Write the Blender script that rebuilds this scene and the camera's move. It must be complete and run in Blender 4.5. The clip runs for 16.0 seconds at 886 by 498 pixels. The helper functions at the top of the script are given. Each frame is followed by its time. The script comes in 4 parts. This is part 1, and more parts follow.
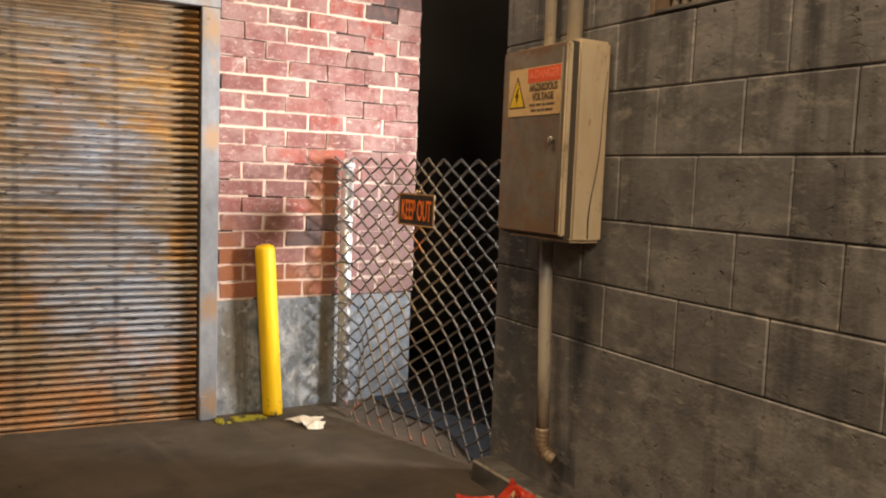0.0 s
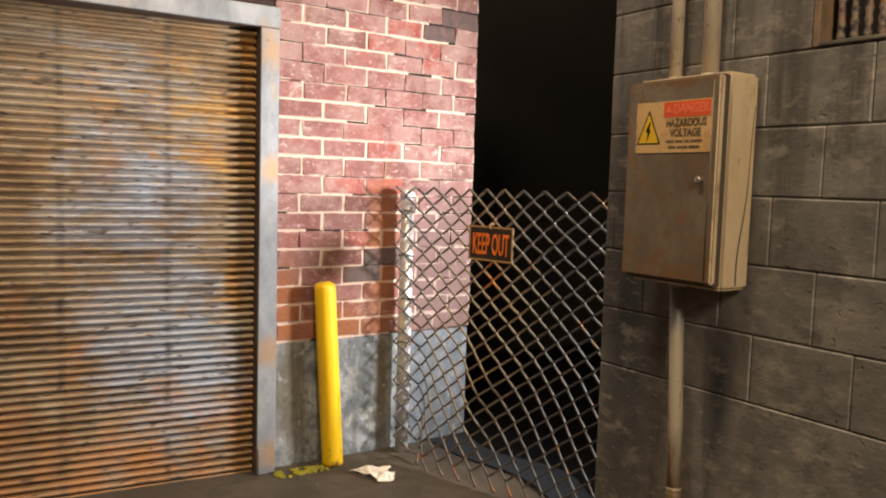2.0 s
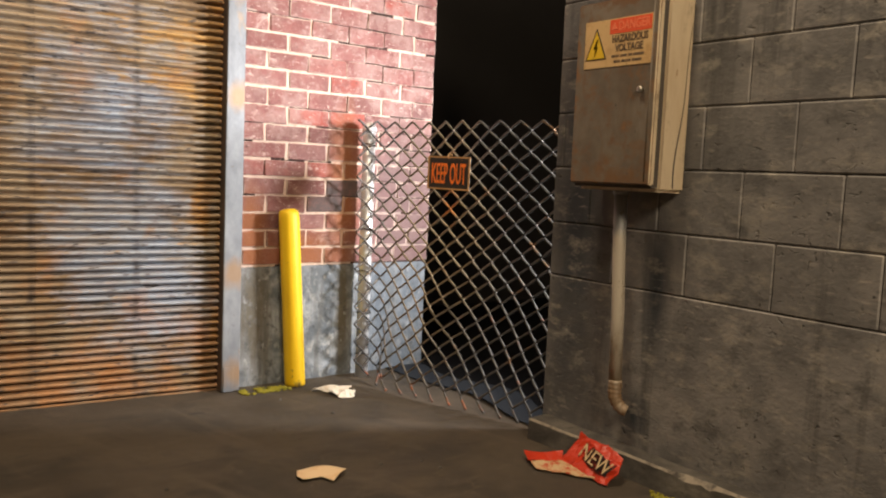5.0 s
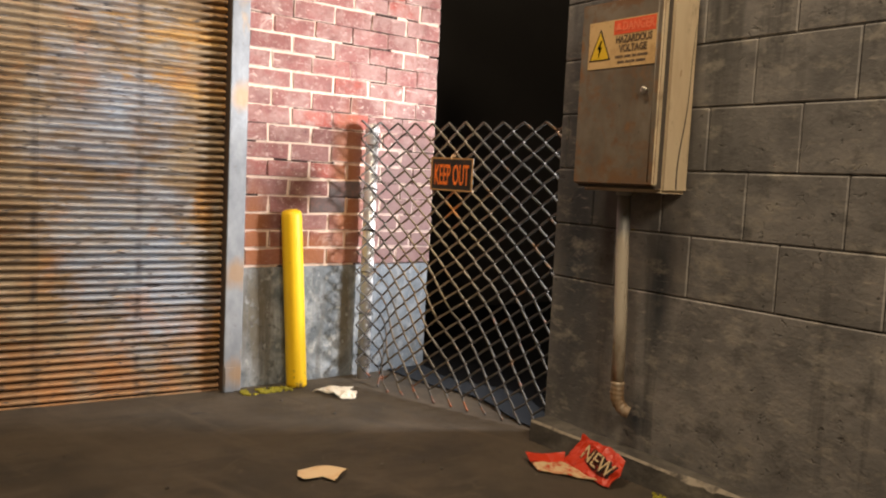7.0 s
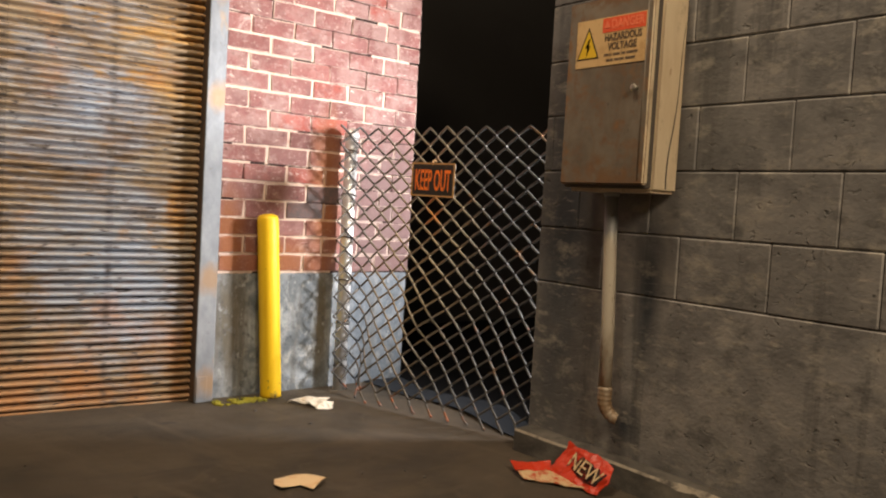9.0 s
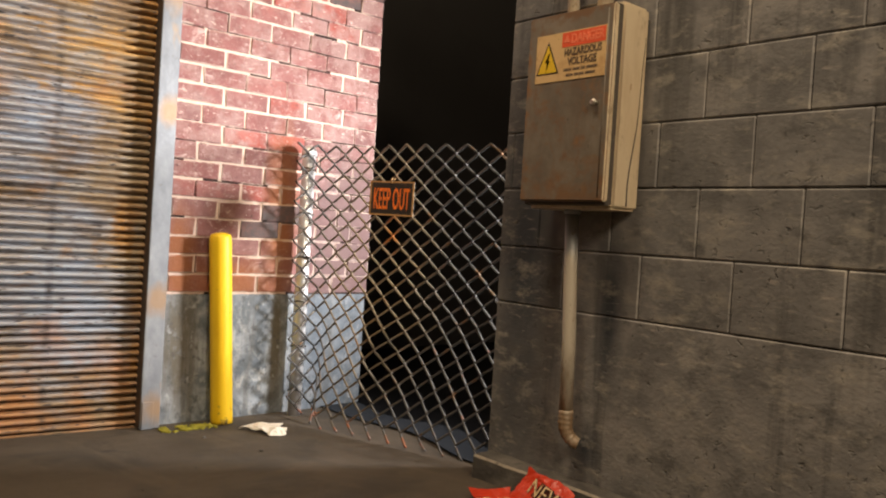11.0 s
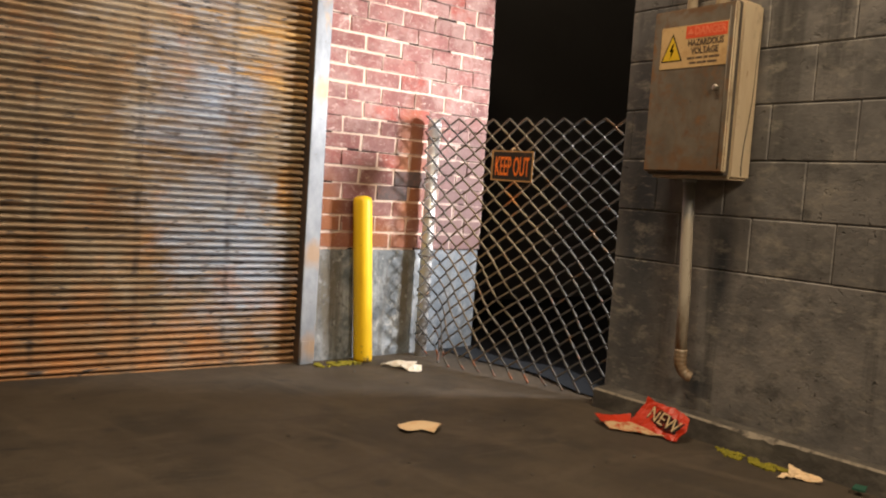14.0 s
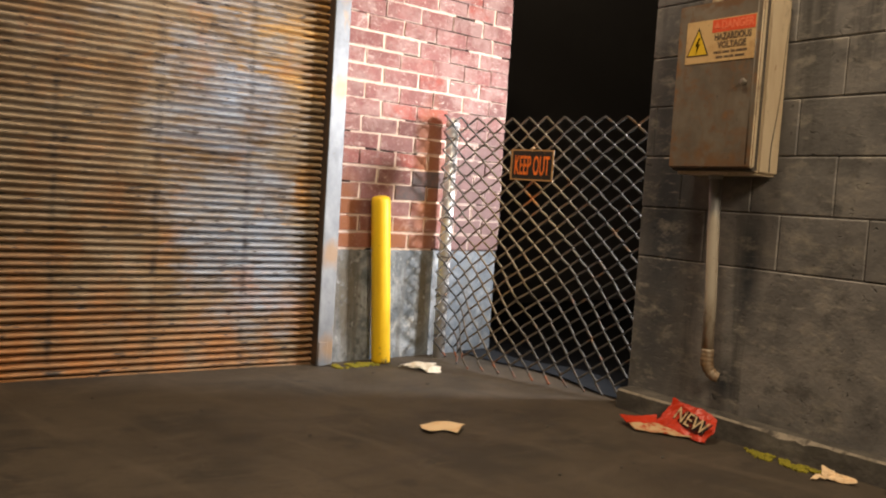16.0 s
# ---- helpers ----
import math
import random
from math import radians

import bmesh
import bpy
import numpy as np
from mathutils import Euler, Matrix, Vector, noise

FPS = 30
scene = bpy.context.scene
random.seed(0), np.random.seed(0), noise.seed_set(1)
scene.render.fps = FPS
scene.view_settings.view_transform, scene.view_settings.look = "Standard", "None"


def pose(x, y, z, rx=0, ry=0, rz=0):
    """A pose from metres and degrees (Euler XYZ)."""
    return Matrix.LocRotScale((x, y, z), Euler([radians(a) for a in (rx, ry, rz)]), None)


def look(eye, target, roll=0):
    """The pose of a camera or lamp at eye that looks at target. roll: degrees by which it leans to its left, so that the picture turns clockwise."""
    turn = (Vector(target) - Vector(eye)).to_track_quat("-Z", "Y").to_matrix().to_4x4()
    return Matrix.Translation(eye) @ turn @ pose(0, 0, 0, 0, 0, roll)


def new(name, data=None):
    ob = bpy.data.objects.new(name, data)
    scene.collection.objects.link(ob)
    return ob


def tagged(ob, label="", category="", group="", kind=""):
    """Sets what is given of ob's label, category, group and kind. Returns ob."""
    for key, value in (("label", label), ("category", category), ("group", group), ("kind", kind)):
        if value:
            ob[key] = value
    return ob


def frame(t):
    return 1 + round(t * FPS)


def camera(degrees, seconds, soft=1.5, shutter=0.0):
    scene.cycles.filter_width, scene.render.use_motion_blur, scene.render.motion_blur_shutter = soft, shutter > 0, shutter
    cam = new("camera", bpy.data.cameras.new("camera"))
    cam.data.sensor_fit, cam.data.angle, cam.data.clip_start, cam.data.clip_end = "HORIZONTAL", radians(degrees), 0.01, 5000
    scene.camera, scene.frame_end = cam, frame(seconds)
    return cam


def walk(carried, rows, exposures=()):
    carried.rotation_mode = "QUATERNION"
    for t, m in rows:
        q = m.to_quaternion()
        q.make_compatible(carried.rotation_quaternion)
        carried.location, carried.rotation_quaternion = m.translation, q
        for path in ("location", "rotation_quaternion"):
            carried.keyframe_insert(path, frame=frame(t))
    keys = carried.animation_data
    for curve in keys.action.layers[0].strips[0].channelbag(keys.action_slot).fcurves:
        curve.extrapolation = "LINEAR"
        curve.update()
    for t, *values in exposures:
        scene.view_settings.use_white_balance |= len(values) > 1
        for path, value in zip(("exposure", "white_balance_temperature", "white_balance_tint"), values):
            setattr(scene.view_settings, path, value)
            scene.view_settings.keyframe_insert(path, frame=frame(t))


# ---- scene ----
cam = camera(58.1, 16.0, soft=2.1)
PATH = [
    (0, (-0.004, 0.177, 1.342), (0.982, 1.907, 1.159), 2.1),
    (0.5, (-0.124, 0.421, 1.448), (0.843, 2.154, 1.198), 0.6),
    (1, (-0.248, 0.645, 1.469), (0.748, 2.357, 1.192), 0.7),
    (1.5, (-0.267, 0.682, 1.354), (0.777, 2.374, 1.136), 2.4),
    (2, (-0.409, 0.74, 1.447), (0.685, 2.406, 1.284), 1.7),
    (2.5, (-0.618, 0.486, 1.19), (0.505, 2.137, 1.08), 2.9),
    (3, (-0.75, 0.393, 1.065), (0.365, 2.049, 0.95), 3.1),
    (3.5, (-0.589, 0.423, 1.175), (0.536, 2.073, 1.066), 2.7),
    (4, (-0.515, 0.5, 1.208), (0.643, 2.125, 1.071), 1.9),
    (4.5, (-0.548, 0.518, 1.205), (0.629, 2.127, 1.039), 2.2),
    (4.7, (-0.542, 0.55, 1.162), (0.642, 2.152, 0.987), 2.4),
    (6.8, (-0.531, 0.566, 1.113), (0.64, 2.176, 0.915), 2.9),
    (7, (-0.536, 0.559, 1.124), (0.643, 2.166, 0.953), 2.8),
    (7.5, (-0.526, 0.6, 1.126), (0.665, 2.201, 0.992), 2.8),
    (8, (-0.534, 0.62, 1.101), (0.672, 2.209, 0.952), 2.9),
    (10.5, (-0.487, 0.699, 0.951), (0.8, 2.23, 0.928), 3.9),
    (11, (-0.438, 0.704, 0.988), (0.864, 2.221, 0.955), 3.6),
    (11.5, (-0.404, 0.745, 0.968), (0.912, 2.25, 0.904), 3.5),
    (12, (-0.419, 0.737, 0.963), (0.899, 2.24, 0.897), 3.8),
    (12.5, (-0.427, 0.743, 0.914), (0.884, 2.252, 0.865), 4.2),
    (13, (-0.438, 0.737, 1.006), (0.86, 2.257, 0.932), 3.6),
    (13.5, (-0.773, 0.673, 1.132), (0.5, 2.212, 1.023), 3.2),
    (14, (-1.113, 0.551, 0.988), (0.112, 2.125, 0.845), 3.8),
    (14.5, (-1.252, 0.542, 0.851), (-0.055, 2.138, 0.701), 4.4),
    (15, (-1.284, 0.585, 0.791), (-0.094, 2.187, 0.649), 4.7),
    (15.5, (-1.225, 0.595, 0.841), (-0.03, 2.194, 0.705), 4.3),
    (16, (-1.131, 0.622, 0.94), (0.078, 2.211, 0.814), 3.7),
]
walk(cam, [(t, look(eye, target, roll)) for t, eye, target, roll in PATH], [(0, -0.13, 6800, 12), (1.2, -0.14, 6800, 12), (2.6, -0.02, 6650, 10), (4, 0.0, 6500, 10), (16, 0.0, 6500, 10)])

# ---- light ----
world = bpy.data.worlds.new("world")
scene.world = world
world.use_nodes = True
wbg = world.node_tree.nodes["Background"]
wbg.inputs["Color"].default_value = (1.0, 0.78, 0.55, 1)
wbg.inputs["Strength"].default_value = 0.02


def lamp(name, eye, target, watts, size, colour, size_y=None):
    data = bpy.data.lights.new(name, "AREA")
    data.energy, data.size, data.color = watts, size, colour
    if size_y:
        data.shape, data.size_y = "RECTANGLE", size_y
    ob = new(name, data)
    ob.matrix_world = look(eye, target)
    return ob


spot = bpy.data.lights.new("side_spot", "SPOT")
spot.energy, spot.color, spot.shadow_soft_size = 1690, (0.98, 0.93, 0.91), 0.24
spot.spot_size, spot.spot_blend = radians(69), 1.0
new("side_spot", spot).matrix_world = look((3.95, 1.95, 1.60), (0.62, 4.5, 1.20))
lamp("ceiling_lamp", (0.3, -0.8, 3.3), (0.9, 3.2, 0.6), 107, 0.9, (1.0, 0.785, 0.55))
lamp("overhead_lamp", (0.15, 2.7, 4.7), (0.5, 3.1, 0.0), 94, 1.0, (1.0, 0.785, 0.55))


# ---- materials ----
def ramp(nt, stops):
    n = nt.nodes.new("ShaderNodeValToRGB")
    while len(n.color_ramp.elements) < len(stops):
        n.color_ramp.elements.new(0.5)
    for e, (p, c) in zip(n.color_ramp.elements, stops):
        e.position, e.color = p, (*c, 1) if len(c) == 3 else c
    return n


def grey(v):
    return (v, v, v)


class Mat:
    """A principled material with helpers for procedural layers in world metres."""

    def __init__(self, name, colour, rough=0.7, metal=0.0, local=False, spec=0.5):
        self.m = bpy.data.materials.new(name)
        self.m.use_nodes = True
        self.nt = self.m.node_tree
        self.b = self.nt.nodes["Principled BSDF"]
        self.b.inputs["Roughness"].default_value = rough
        self.b.inputs["Metallic"].default_value = metal
        self.b.inputs["Specular IOR Level"].default_value = spec
        if local:
            self.co = self.nt.nodes.new("ShaderNodeTexCoord").outputs["Object"]
        else:
            self.co = self.nt.nodes.new("ShaderNodeNewGeometry").outputs["Position"]
        n = self.nt.nodes.new("ShaderNodeRGB")
        n.outputs[0].default_value = (*colour, 1)
        self.col = n.outputs[0]
        self.height = None
        self.link(self.col, self.b.inputs["Base Color"])

    def link(self, a, b):
        self.nt.links.new(a, b)

    def coords(self, scale=(1, 1, 1), shift=(0, 0, 0), turn=0):
        n = self.nt.nodes.new("ShaderNodeMapping")
        n.inputs["Scale"].default_value, n.inputs["Location"].default_value = scale, shift
        source = self.co
        if turn:
            r = self.nt.nodes.new("ShaderNodeMapping")
            r.inputs["Rotation"].default_value = (0, 0, -radians(turn))
            self.link(self.co, r.inputs[0])
            source = r.outputs[0]
        self.link(source, n.inputs[0])
        return n.outputs[0]

    def noise(self, scale, detail=4, stretch=(1, 1, 1), shift=(0, 0, 0), rough=0.6, distort=0.0, turn=0):
        n = self.nt.nodes.new("ShaderNodeTexNoise")
        n.inputs["Scale"].default_value, n.inputs["Detail"].default_value = scale, detail
        n.inputs["Roughness"].default_value, n.inputs["Distortion"].default_value = rough, distort
        self.link(self.coords(stretch, shift, turn), n.inputs["Vector"])
        return n.outputs["Fac"]

    def mask(self, value, low, high):
        r = ramp(self.nt, [(low, grey(0)), (high, grey(1))])
        self.link(value, r.inputs[0])
        return r.outputs[0]

    def axis(self, which, low, high):
        s = self.nt.nodes.new("ShaderNodeSeparateXYZ")
        self.link(self.co, s.inputs[0])
        n = self.nt.nodes.new("ShaderNodeMapRange")
        n.inputs[1].default_value, n.inputs[2].default_value = low, high
        self.link(s.outputs["XYZ".index(which)], n.inputs[0])
        return n.outputs[0]

    def math(self, op, a, b):
        n = self.nt.nodes.new("ShaderNodeMath")
        n.operation = op
        for i, v in enumerate((a, b)):
            if isinstance(v, (int, float)):
                n.inputs[i].default_value = v
            else:
                self.link(v, n.inputs[i])
        return n.outputs[0]

    def blob(self, cx, cz, rx, rz):
        """1 in the middle of an oval on an upright surface, 0 at its rim."""
        n = self.nt.nodes.new("ShaderNodeVectorMath")
        n.operation = "LENGTH"
        self.link(self.coords((1 / rx, 0, 1 / rz), (-cx / rx, 0, -cz / rz)), n.inputs[0])
        return self.math("MAXIMUM", self.math("SUBTRACT", 1.0, n.outputs["Value"]), 0.0)

    def oval(self, cy, cz, ry, rz):
        """The same on a wall that runs along y."""
        n = self.nt.nodes.new("ShaderNodeVectorMath")
        n.operation = "LENGTH"
        self.link(self.coords((0, 1 / ry, 1 / rz), (0, -cy / ry, -cz / rz)), n.inputs[0])
        return self.math("MAXIMUM", self.math("SUBTRACT", 1.0, n.outputs["Value"]), 0.0)

    def random(self):
        return self.nt.nodes.new("ShaderNodeObjectInfo").outputs["Random"]

    def layer(self, fac, colour, blend="MIX"):
        n = self.nt.nodes.new("ShaderNodeMix")
        n.data_type, n.blend_type = "RGBA", blend
        if isinstance(fac, (int, float)):
            n.inputs[0].default_value = fac
        else:
            self.link(fac, n.inputs[0])
        self.link(self.col, n.inputs[6])
        if isinstance(colour, tuple):
            n.inputs[7].default_value = (*colour, 1)
        else:
            self.link(colour, n.inputs[7])
        self.col = n.outputs[2]
        self.link(self.col, self.b.inputs["Base Color"])
        return self

    def ramped(self, value, stops):
        r = ramp(self.nt, stops)
        self.link(value, r.inputs[0])
        self.col = r.outputs[0]
        self.link(self.col, self.b.inputs["Base Color"])
        return self

    def rough(self, fac, low, high):
        n = self.nt.nodes.new("ShaderNodeMapRange")
        n.inputs[3].default_value, n.inputs[4].default_value = low, high
        self.link(fac, n.inputs[0])
        self.link(n.outputs[0], self.b.inputs["Roughness"])
        return self

    def bump(self, value, dist, strength=1.0):
        n = self.nt.nodes.new("ShaderNodeBump")
        n.inputs["Distance"].default_value, n.inputs["Strength"].default_value = dist, strength
        self.link(value, n.inputs["Height"])
        if self.height:
            self.link(self.height, n.inputs["Normal"])
        self.height = n.outputs[0]
        self.link(self.height, self.b.inputs["Normal"])
        return self


def make_materials():
    M = {}
    a = Mat("asphalt", (0.05, 0.047, 0.043), 0.75)
    a.ramped(a.noise(1.6, 5, (1, 1.0, 1), rough=0.55, distort=0.6), [(0.3, (0.062, 0.048, 0.033)), (0.5, (0.083, 0.065, 0.045)), (0.72, (0.108, 0.085, 0.059))])
    a.layer(a.mask(a.noise(5.0, 6, (1, 0.45, 1), (3, 1, 0), rough=0.65), 0.62, 0.74), (0.044, 0.037, 0.03))
    a.layer(a.mask(a.noise(3.6, 6, (0.5, 1.4, 1), (7, 4, 0), rough=0.7), 0.58, 0.80), (0.112, 0.089, 0.063))
    crack = a.math("ABSOLUTE", a.math("SUBTRACT", a.noise(2.6, 5, (0.5, 1, 1), (3, 2, 0), rough=0.6, distort=0.5), 0.5), 0.0)
    worn = a.mask(a.noise(2.0, 3, shift=(8, 3, 0)), 0.50, 0.62)
    a.layer(a.math("MULTIPLY", a.math("MULTIPLY", a.mask(crack, 0.010, 0.0), worn), 0.6), (0.03, 0.027, 0.022))
    a.layer(a.math("MULTIPLY", a.mask(a.noise(1.7, 5, (0.8, 2.2, 1), (4, 6, 0), rough=0.55, distort=0.7), 0.54, 0.66), 0.7), (0.05, 0.041, 0.032))
    a.layer(a.math("MULTIPLY", a.mask(a.noise(2.8, 6, (0.7, 2.0, 1), (9, 2, 0), rough=0.6, distort=0.5), 0.57, 0.66), 0.55), (0.118, 0.092, 0.066))
    a.layer(a.mask(a.noise(6.5, 3, (0.8, 2.0, 1), (2, 9, 0), distort=0.4), 0.68, 0.73), (0.034, 0.031, 0.028))
    a.layer(a.mask(a.noise(17, 3, shift=(1, 9, 0)), 0.70, 0.76), (0.03, 0.027, 0.023))
    a.layer(a.mask(a.noise(60, 2), 0.70, 0.78), (0.02, 0.02, 0.02))
    a.layer(a.mask(a.noise(38, 2, shift=(5, 5, 5)), 0.74, 0.78), (0.17, 0.145, 0.12))
    a.layer(a.math("MULTIPLY", a.mask(a.noise(24, 5, (1, 1.3, 1), (7, 7, 1), rough=0.7), 0.52, 0.70), 0.45), (0.06, 0.05, 0.04))
    # drag marks across the yard, and a few oily spots
    a.layer(a.math("MULTIPLY", a.mask(a.noise(3.0, 5, (0.28, 2.6, 1), (1, 4, 0), rough=0.55, distort=0.3, turn=-76), 0.56, 0.70), 0.5), (0.125, 0.098, 0.070))
    a.layer(a.math("MULTIPLY", a.mask(a.noise(2.6, 5, (0.30, 2.2, 1), (6, 1, 0), rough=0.55, distort=0.3, turn=-76), 0.56, 0.70), 0.6), (0.048, 0.040, 0.031))
    for cx, cy, rx, ry in ((0.09, 3.4, 0.16, 0.09), (-0.33, 2.68, 0.16, 0.09), (-0.83, 2.88, 0.16, 0.09), (0.4, 3.24, 0.06, 0.05), (0.41, 3.12, 0.06, 0.05), (-0.24, 3.69, 0.06, 0.05), (0.38, 2.72, 0.06, 0.05)):
        n = a.nt.nodes.new("ShaderNodeVectorMath")
        n.operation = "LENGTH"
        a.link(a.coords((1 / rx, 1 / ry, 0), (-cx / rx, -cy / ry, 0)), n.inputs[0])
        oily = a.math("ADD", a.math("MULTIPLY", a.math("SUBTRACT", 1.0, n.outputs["Value"]), 0.5), a.math("MULTIPLY", a.noise(16, 5, shift=(cx, cy, 0)), 0.5))
        a.layer(a.math("MULTIPLY", a.mask(oily, 0.34, 0.60), 0.7), (0.035, 0.030, 0.024))
    a.rough(a.noise(3, 4, shift=(2, 0, 0)), 0.55, 0.9)
    a.layer(a.mask(a.noise(110, 4), 0.56, 0.72), (0.05, 0.042, 0.033))
    a.bump(a.noise(200, 4), 0.003, 0.8).bump(a.noise(9, 5), 0.012, 0.5)
    M["asphalt"] = a.m

    def shade_wash(a):
        """Shade put into colour: rusty brown beside frame and post, mauve behind the netting."""
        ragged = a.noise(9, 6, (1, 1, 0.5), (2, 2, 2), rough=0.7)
        # rust and the brown shadows of post and bollard, put into one colour
        for cx, cz, rx, rz in ((1.66, 1.04, 0.15, 0.62), (1.12, 0.80, 0.14, 0.40), (1.40, 0.68, 0.40, 0.20)):
            shade_stain = a.math("ADD", a.math("MULTIPLY", a.blob(cx, cz, rx, rz), 0.62), a.math("MULTIPLY", ragged, 0.5))
            a.layer(a.math("MULTIPLY", a.mask(shade_stain, 0.34, 0.70), 0.85), (0.27, 0.095, 0.030))
        # dimmer bricks behind the netting: its shade put into the colour
        net_shade = a.math("ADD", a.math("MULTIPLY", a.blob(2.08, 0.85, 0.34, 0.85), 0.7), a.math("MULTIPLY", ragged, 0.4))
        a.layer(a.math("MULTIPLY", a.mask(net_shade, 0.26, 0.52), 0.82), (0.145, 0.095, 0.095))

    def brick(name, stops, edge=False):
        a = Mat(name, (0.3, 0.1, 0.08), 0.8)
        a.ramped(a.random(), stops)
        a.layer(a.mask(a.noise(9, 5), 0.40, 0.75), (0.17, 0.075, 0.068))
        a.layer(a.mask(a.noise(6.0, 6, shift=(4, 0, 2), rough=0.7), 0.50, 0.74), (0.34, 0.205, 0.188))
        a.layer(a.mask(a.noise(26, 5, (1, 1, 1.5), (2, 7, 3), rough=0.7), 0.56, 0.74), (0.38, 0.265, 0.25))
        a.layer(a.mask(a.noise(34, 6, (1, 1, 1.8), rough=0.75), 0.60, 0.68), (0.62, 0.48, 0.43))
        a.layer(a.mask(a.noise(30, 5, shift=(9, 2, 1)), 0.63, 0.74), (0.09, 0.04, 0.035))
        a.layer(a.mask(a.noise(8, 6, (0.7, 1, 1.6), (5, 5, 5), rough=0.75, distort=0.8), 0.60, 0.70), (0.62, 0.46, 0.42))
        # upper courses lightened: pale bloom, and the strong light there put into colour
        pale = a.math("ADD", a.noise(4.5, 6, shift=(3, 8, 1), rough=0.7), a.math("MULTIPLY", a.axis("Z", 1.25, 1.6), 0.12))
        a.layer(a.math("MULTIPLY", a.mask(pale, 0.58, 0.70), 0.45), (0.38, 0.27, 0.25))
        smear = a.math("MULTIPLY", a.mask(a.noise(17, 6, (1, 1, 1.3), (6, 1, 8), rough=0.72, distort=0.9), 0.63, 0.67), a.mask(a.noise(3.2, 3, shift=(2, 5, 9)), 0.44, 0.58))
        a.layer(smear, (0.70, 0.57, 0.50))
        a.layer(a.mask(a.noise(70, 3, shift=(1, 1, 6)), 0.71, 0.75), (0.66, 0.54, 0.48))
        shade_wash(a)
        a.bump(a.noise(120, 4), 0.003, 0.7).bump(a.noise(22, 4), 0.008, 0.6)
        if edge:
            a.layer(a.mask(a.noise(11, 5, shift=(7, 2, 4), rough=0.65), 0.42, 0.58), (0.52, 0.40, 0.34))
        return a.m

    plain = [(0.0, (0.155, 0.062, 0.056)), (0.3, (0.225, 0.083, 0.075)), (0.6, (0.265, 0.110, 0.102)), (0.85, (0.245, 0.130, 0.125)), (1.0, (0.30, 0.100, 0.085))]
    M["brick"] = brick("brick", plain)
    M["brick_edge"] = brick("chipped_brick_edge", plain, True)
    M["red_brick"] = brick("red_brick", [(0.0, (0.29, 0.066, 0.050)), (1.0, (0.35, 0.080, 0.058))])

    a = Mat("burnt_brick", (0.085, 0.068, 0.068), 0.8)
    a.layer(a.mask(a.noise(18, 6, rough=0.7), 0.42, 0.68), (0.17, 0.09, 0.08))
    a.layer(a.mask(a.noise(45, 4), 0.66, 0.74), (0.3, 0.24, 0.22))
    a.bump(a.noise(120, 4), 0.003, 0.7)
    M["burnt_brick"] = a.m

    a = Mat("mortar", (0.66, 0.52, 0.43), 0.9)
    a.layer(a.mask(a.noise(14, 4), 0.5, 0.85), (0.55, 0.42, 0.36))
    a.layer(a.mask(a.noise(8, 5, (1, 1, 0.6), (4, 4, 1)), 0.60, 0.74), (0.36, 0.18, 0.13))
    ragged = a.noise(9, 6, (1, 1, 0.5), (2, 2, 2), rough=0.7)
    # post shadow browned into the mortar's colour
    a.layer(a.math("MULTIPLY", a.mask(a.math("ADD", a.math("MULTIPLY", a.blob(1.66, 1.02, 0.13, 0.50), 0.62), a.math("MULTIPLY", ragged, 0.5)), 0.34, 0.74), 0.6), (0.46, 0.22, 0.08))
    # netting shade greyed into the joints' colour as well
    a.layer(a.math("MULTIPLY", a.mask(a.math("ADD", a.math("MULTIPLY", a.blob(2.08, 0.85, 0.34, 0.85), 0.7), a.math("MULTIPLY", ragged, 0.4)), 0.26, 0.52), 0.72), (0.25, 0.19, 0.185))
    a.bump(a.noise(90, 4), 0.003, 0.8)
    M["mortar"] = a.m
    a = Mat("bare_joint", (0.028, 0.014, 0.012), 0.9)
    a.layer(a.mask(a.noise(20, 4), 0.5, 0.8), (0.06, 0.03, 0.026))
    M["bare_joint"] = a.m

    a = Mat("plinth_concrete", (0.27, 0.28, 0.29), 0.6)
    a.ramped(a.noise(7, 6, (1, 1, 0.8), distort=0.8), [(0.3, (0.09, 0.11, 0.13)), (0.5, (0.165, 0.195, 0.225)), (0.7, (0.40, 0.435, 0.465))])
    a.layer(a.mask(a.noise(12, 7, (1, 1, 0.7), (3, 1, 7), rough=0.75, distort=0.6), 0.54, 0.68), (0.44, 0.46, 0.46))
    a.layer(a.mask(a.noise(14, 6, (1, 1, 0.7), (8, 1, 2), rough=0.7), 0.56, 0.70), (0.075, 0.08, 0.085))
    # shade behind the netting, put into the concrete's colour
    net_shade = a.math("ADD", a.math("MULTIPLY", a.blob(2.10, 0.35, 0.36, 0.60), 0.7), a.math("MULTIPLY", a.noise(10, 5, shift=(1, 1, 4)), 0.45))
    a.layer(a.math("MULTIPLY", a.mask(net_shade, 0.20, 0.46), 0.62), (0.072, 0.096, 0.124))
    # olive-brown shadows of bollard and post put into colour, with stains
    for cx, rx in ((1.14, 0.16), (1.68, 0.08), (1.34, 0.07)):
        shade_stain = a.math("ADD", a.math("MULTIPLY", a.blob(cx, 0.40, rx, 0.62), 0.55), a.math("MULTIPLY", a.noise(8, 6, (2.4, 1, 0.25), (2, 6, 1), rough=0.7), 0.6))
        a.layer(a.math("MULTIPLY", a.mask(shade_stain, 0.42, 0.74), 0.85), (0.115, 0.092, 0.052))
    a.layer(a.mask(a.noise(5, 4, (1.6, 1, 0.12), (2, 0, 0)), 0.56, 0.72), (0.10, 0.095, 0.08))
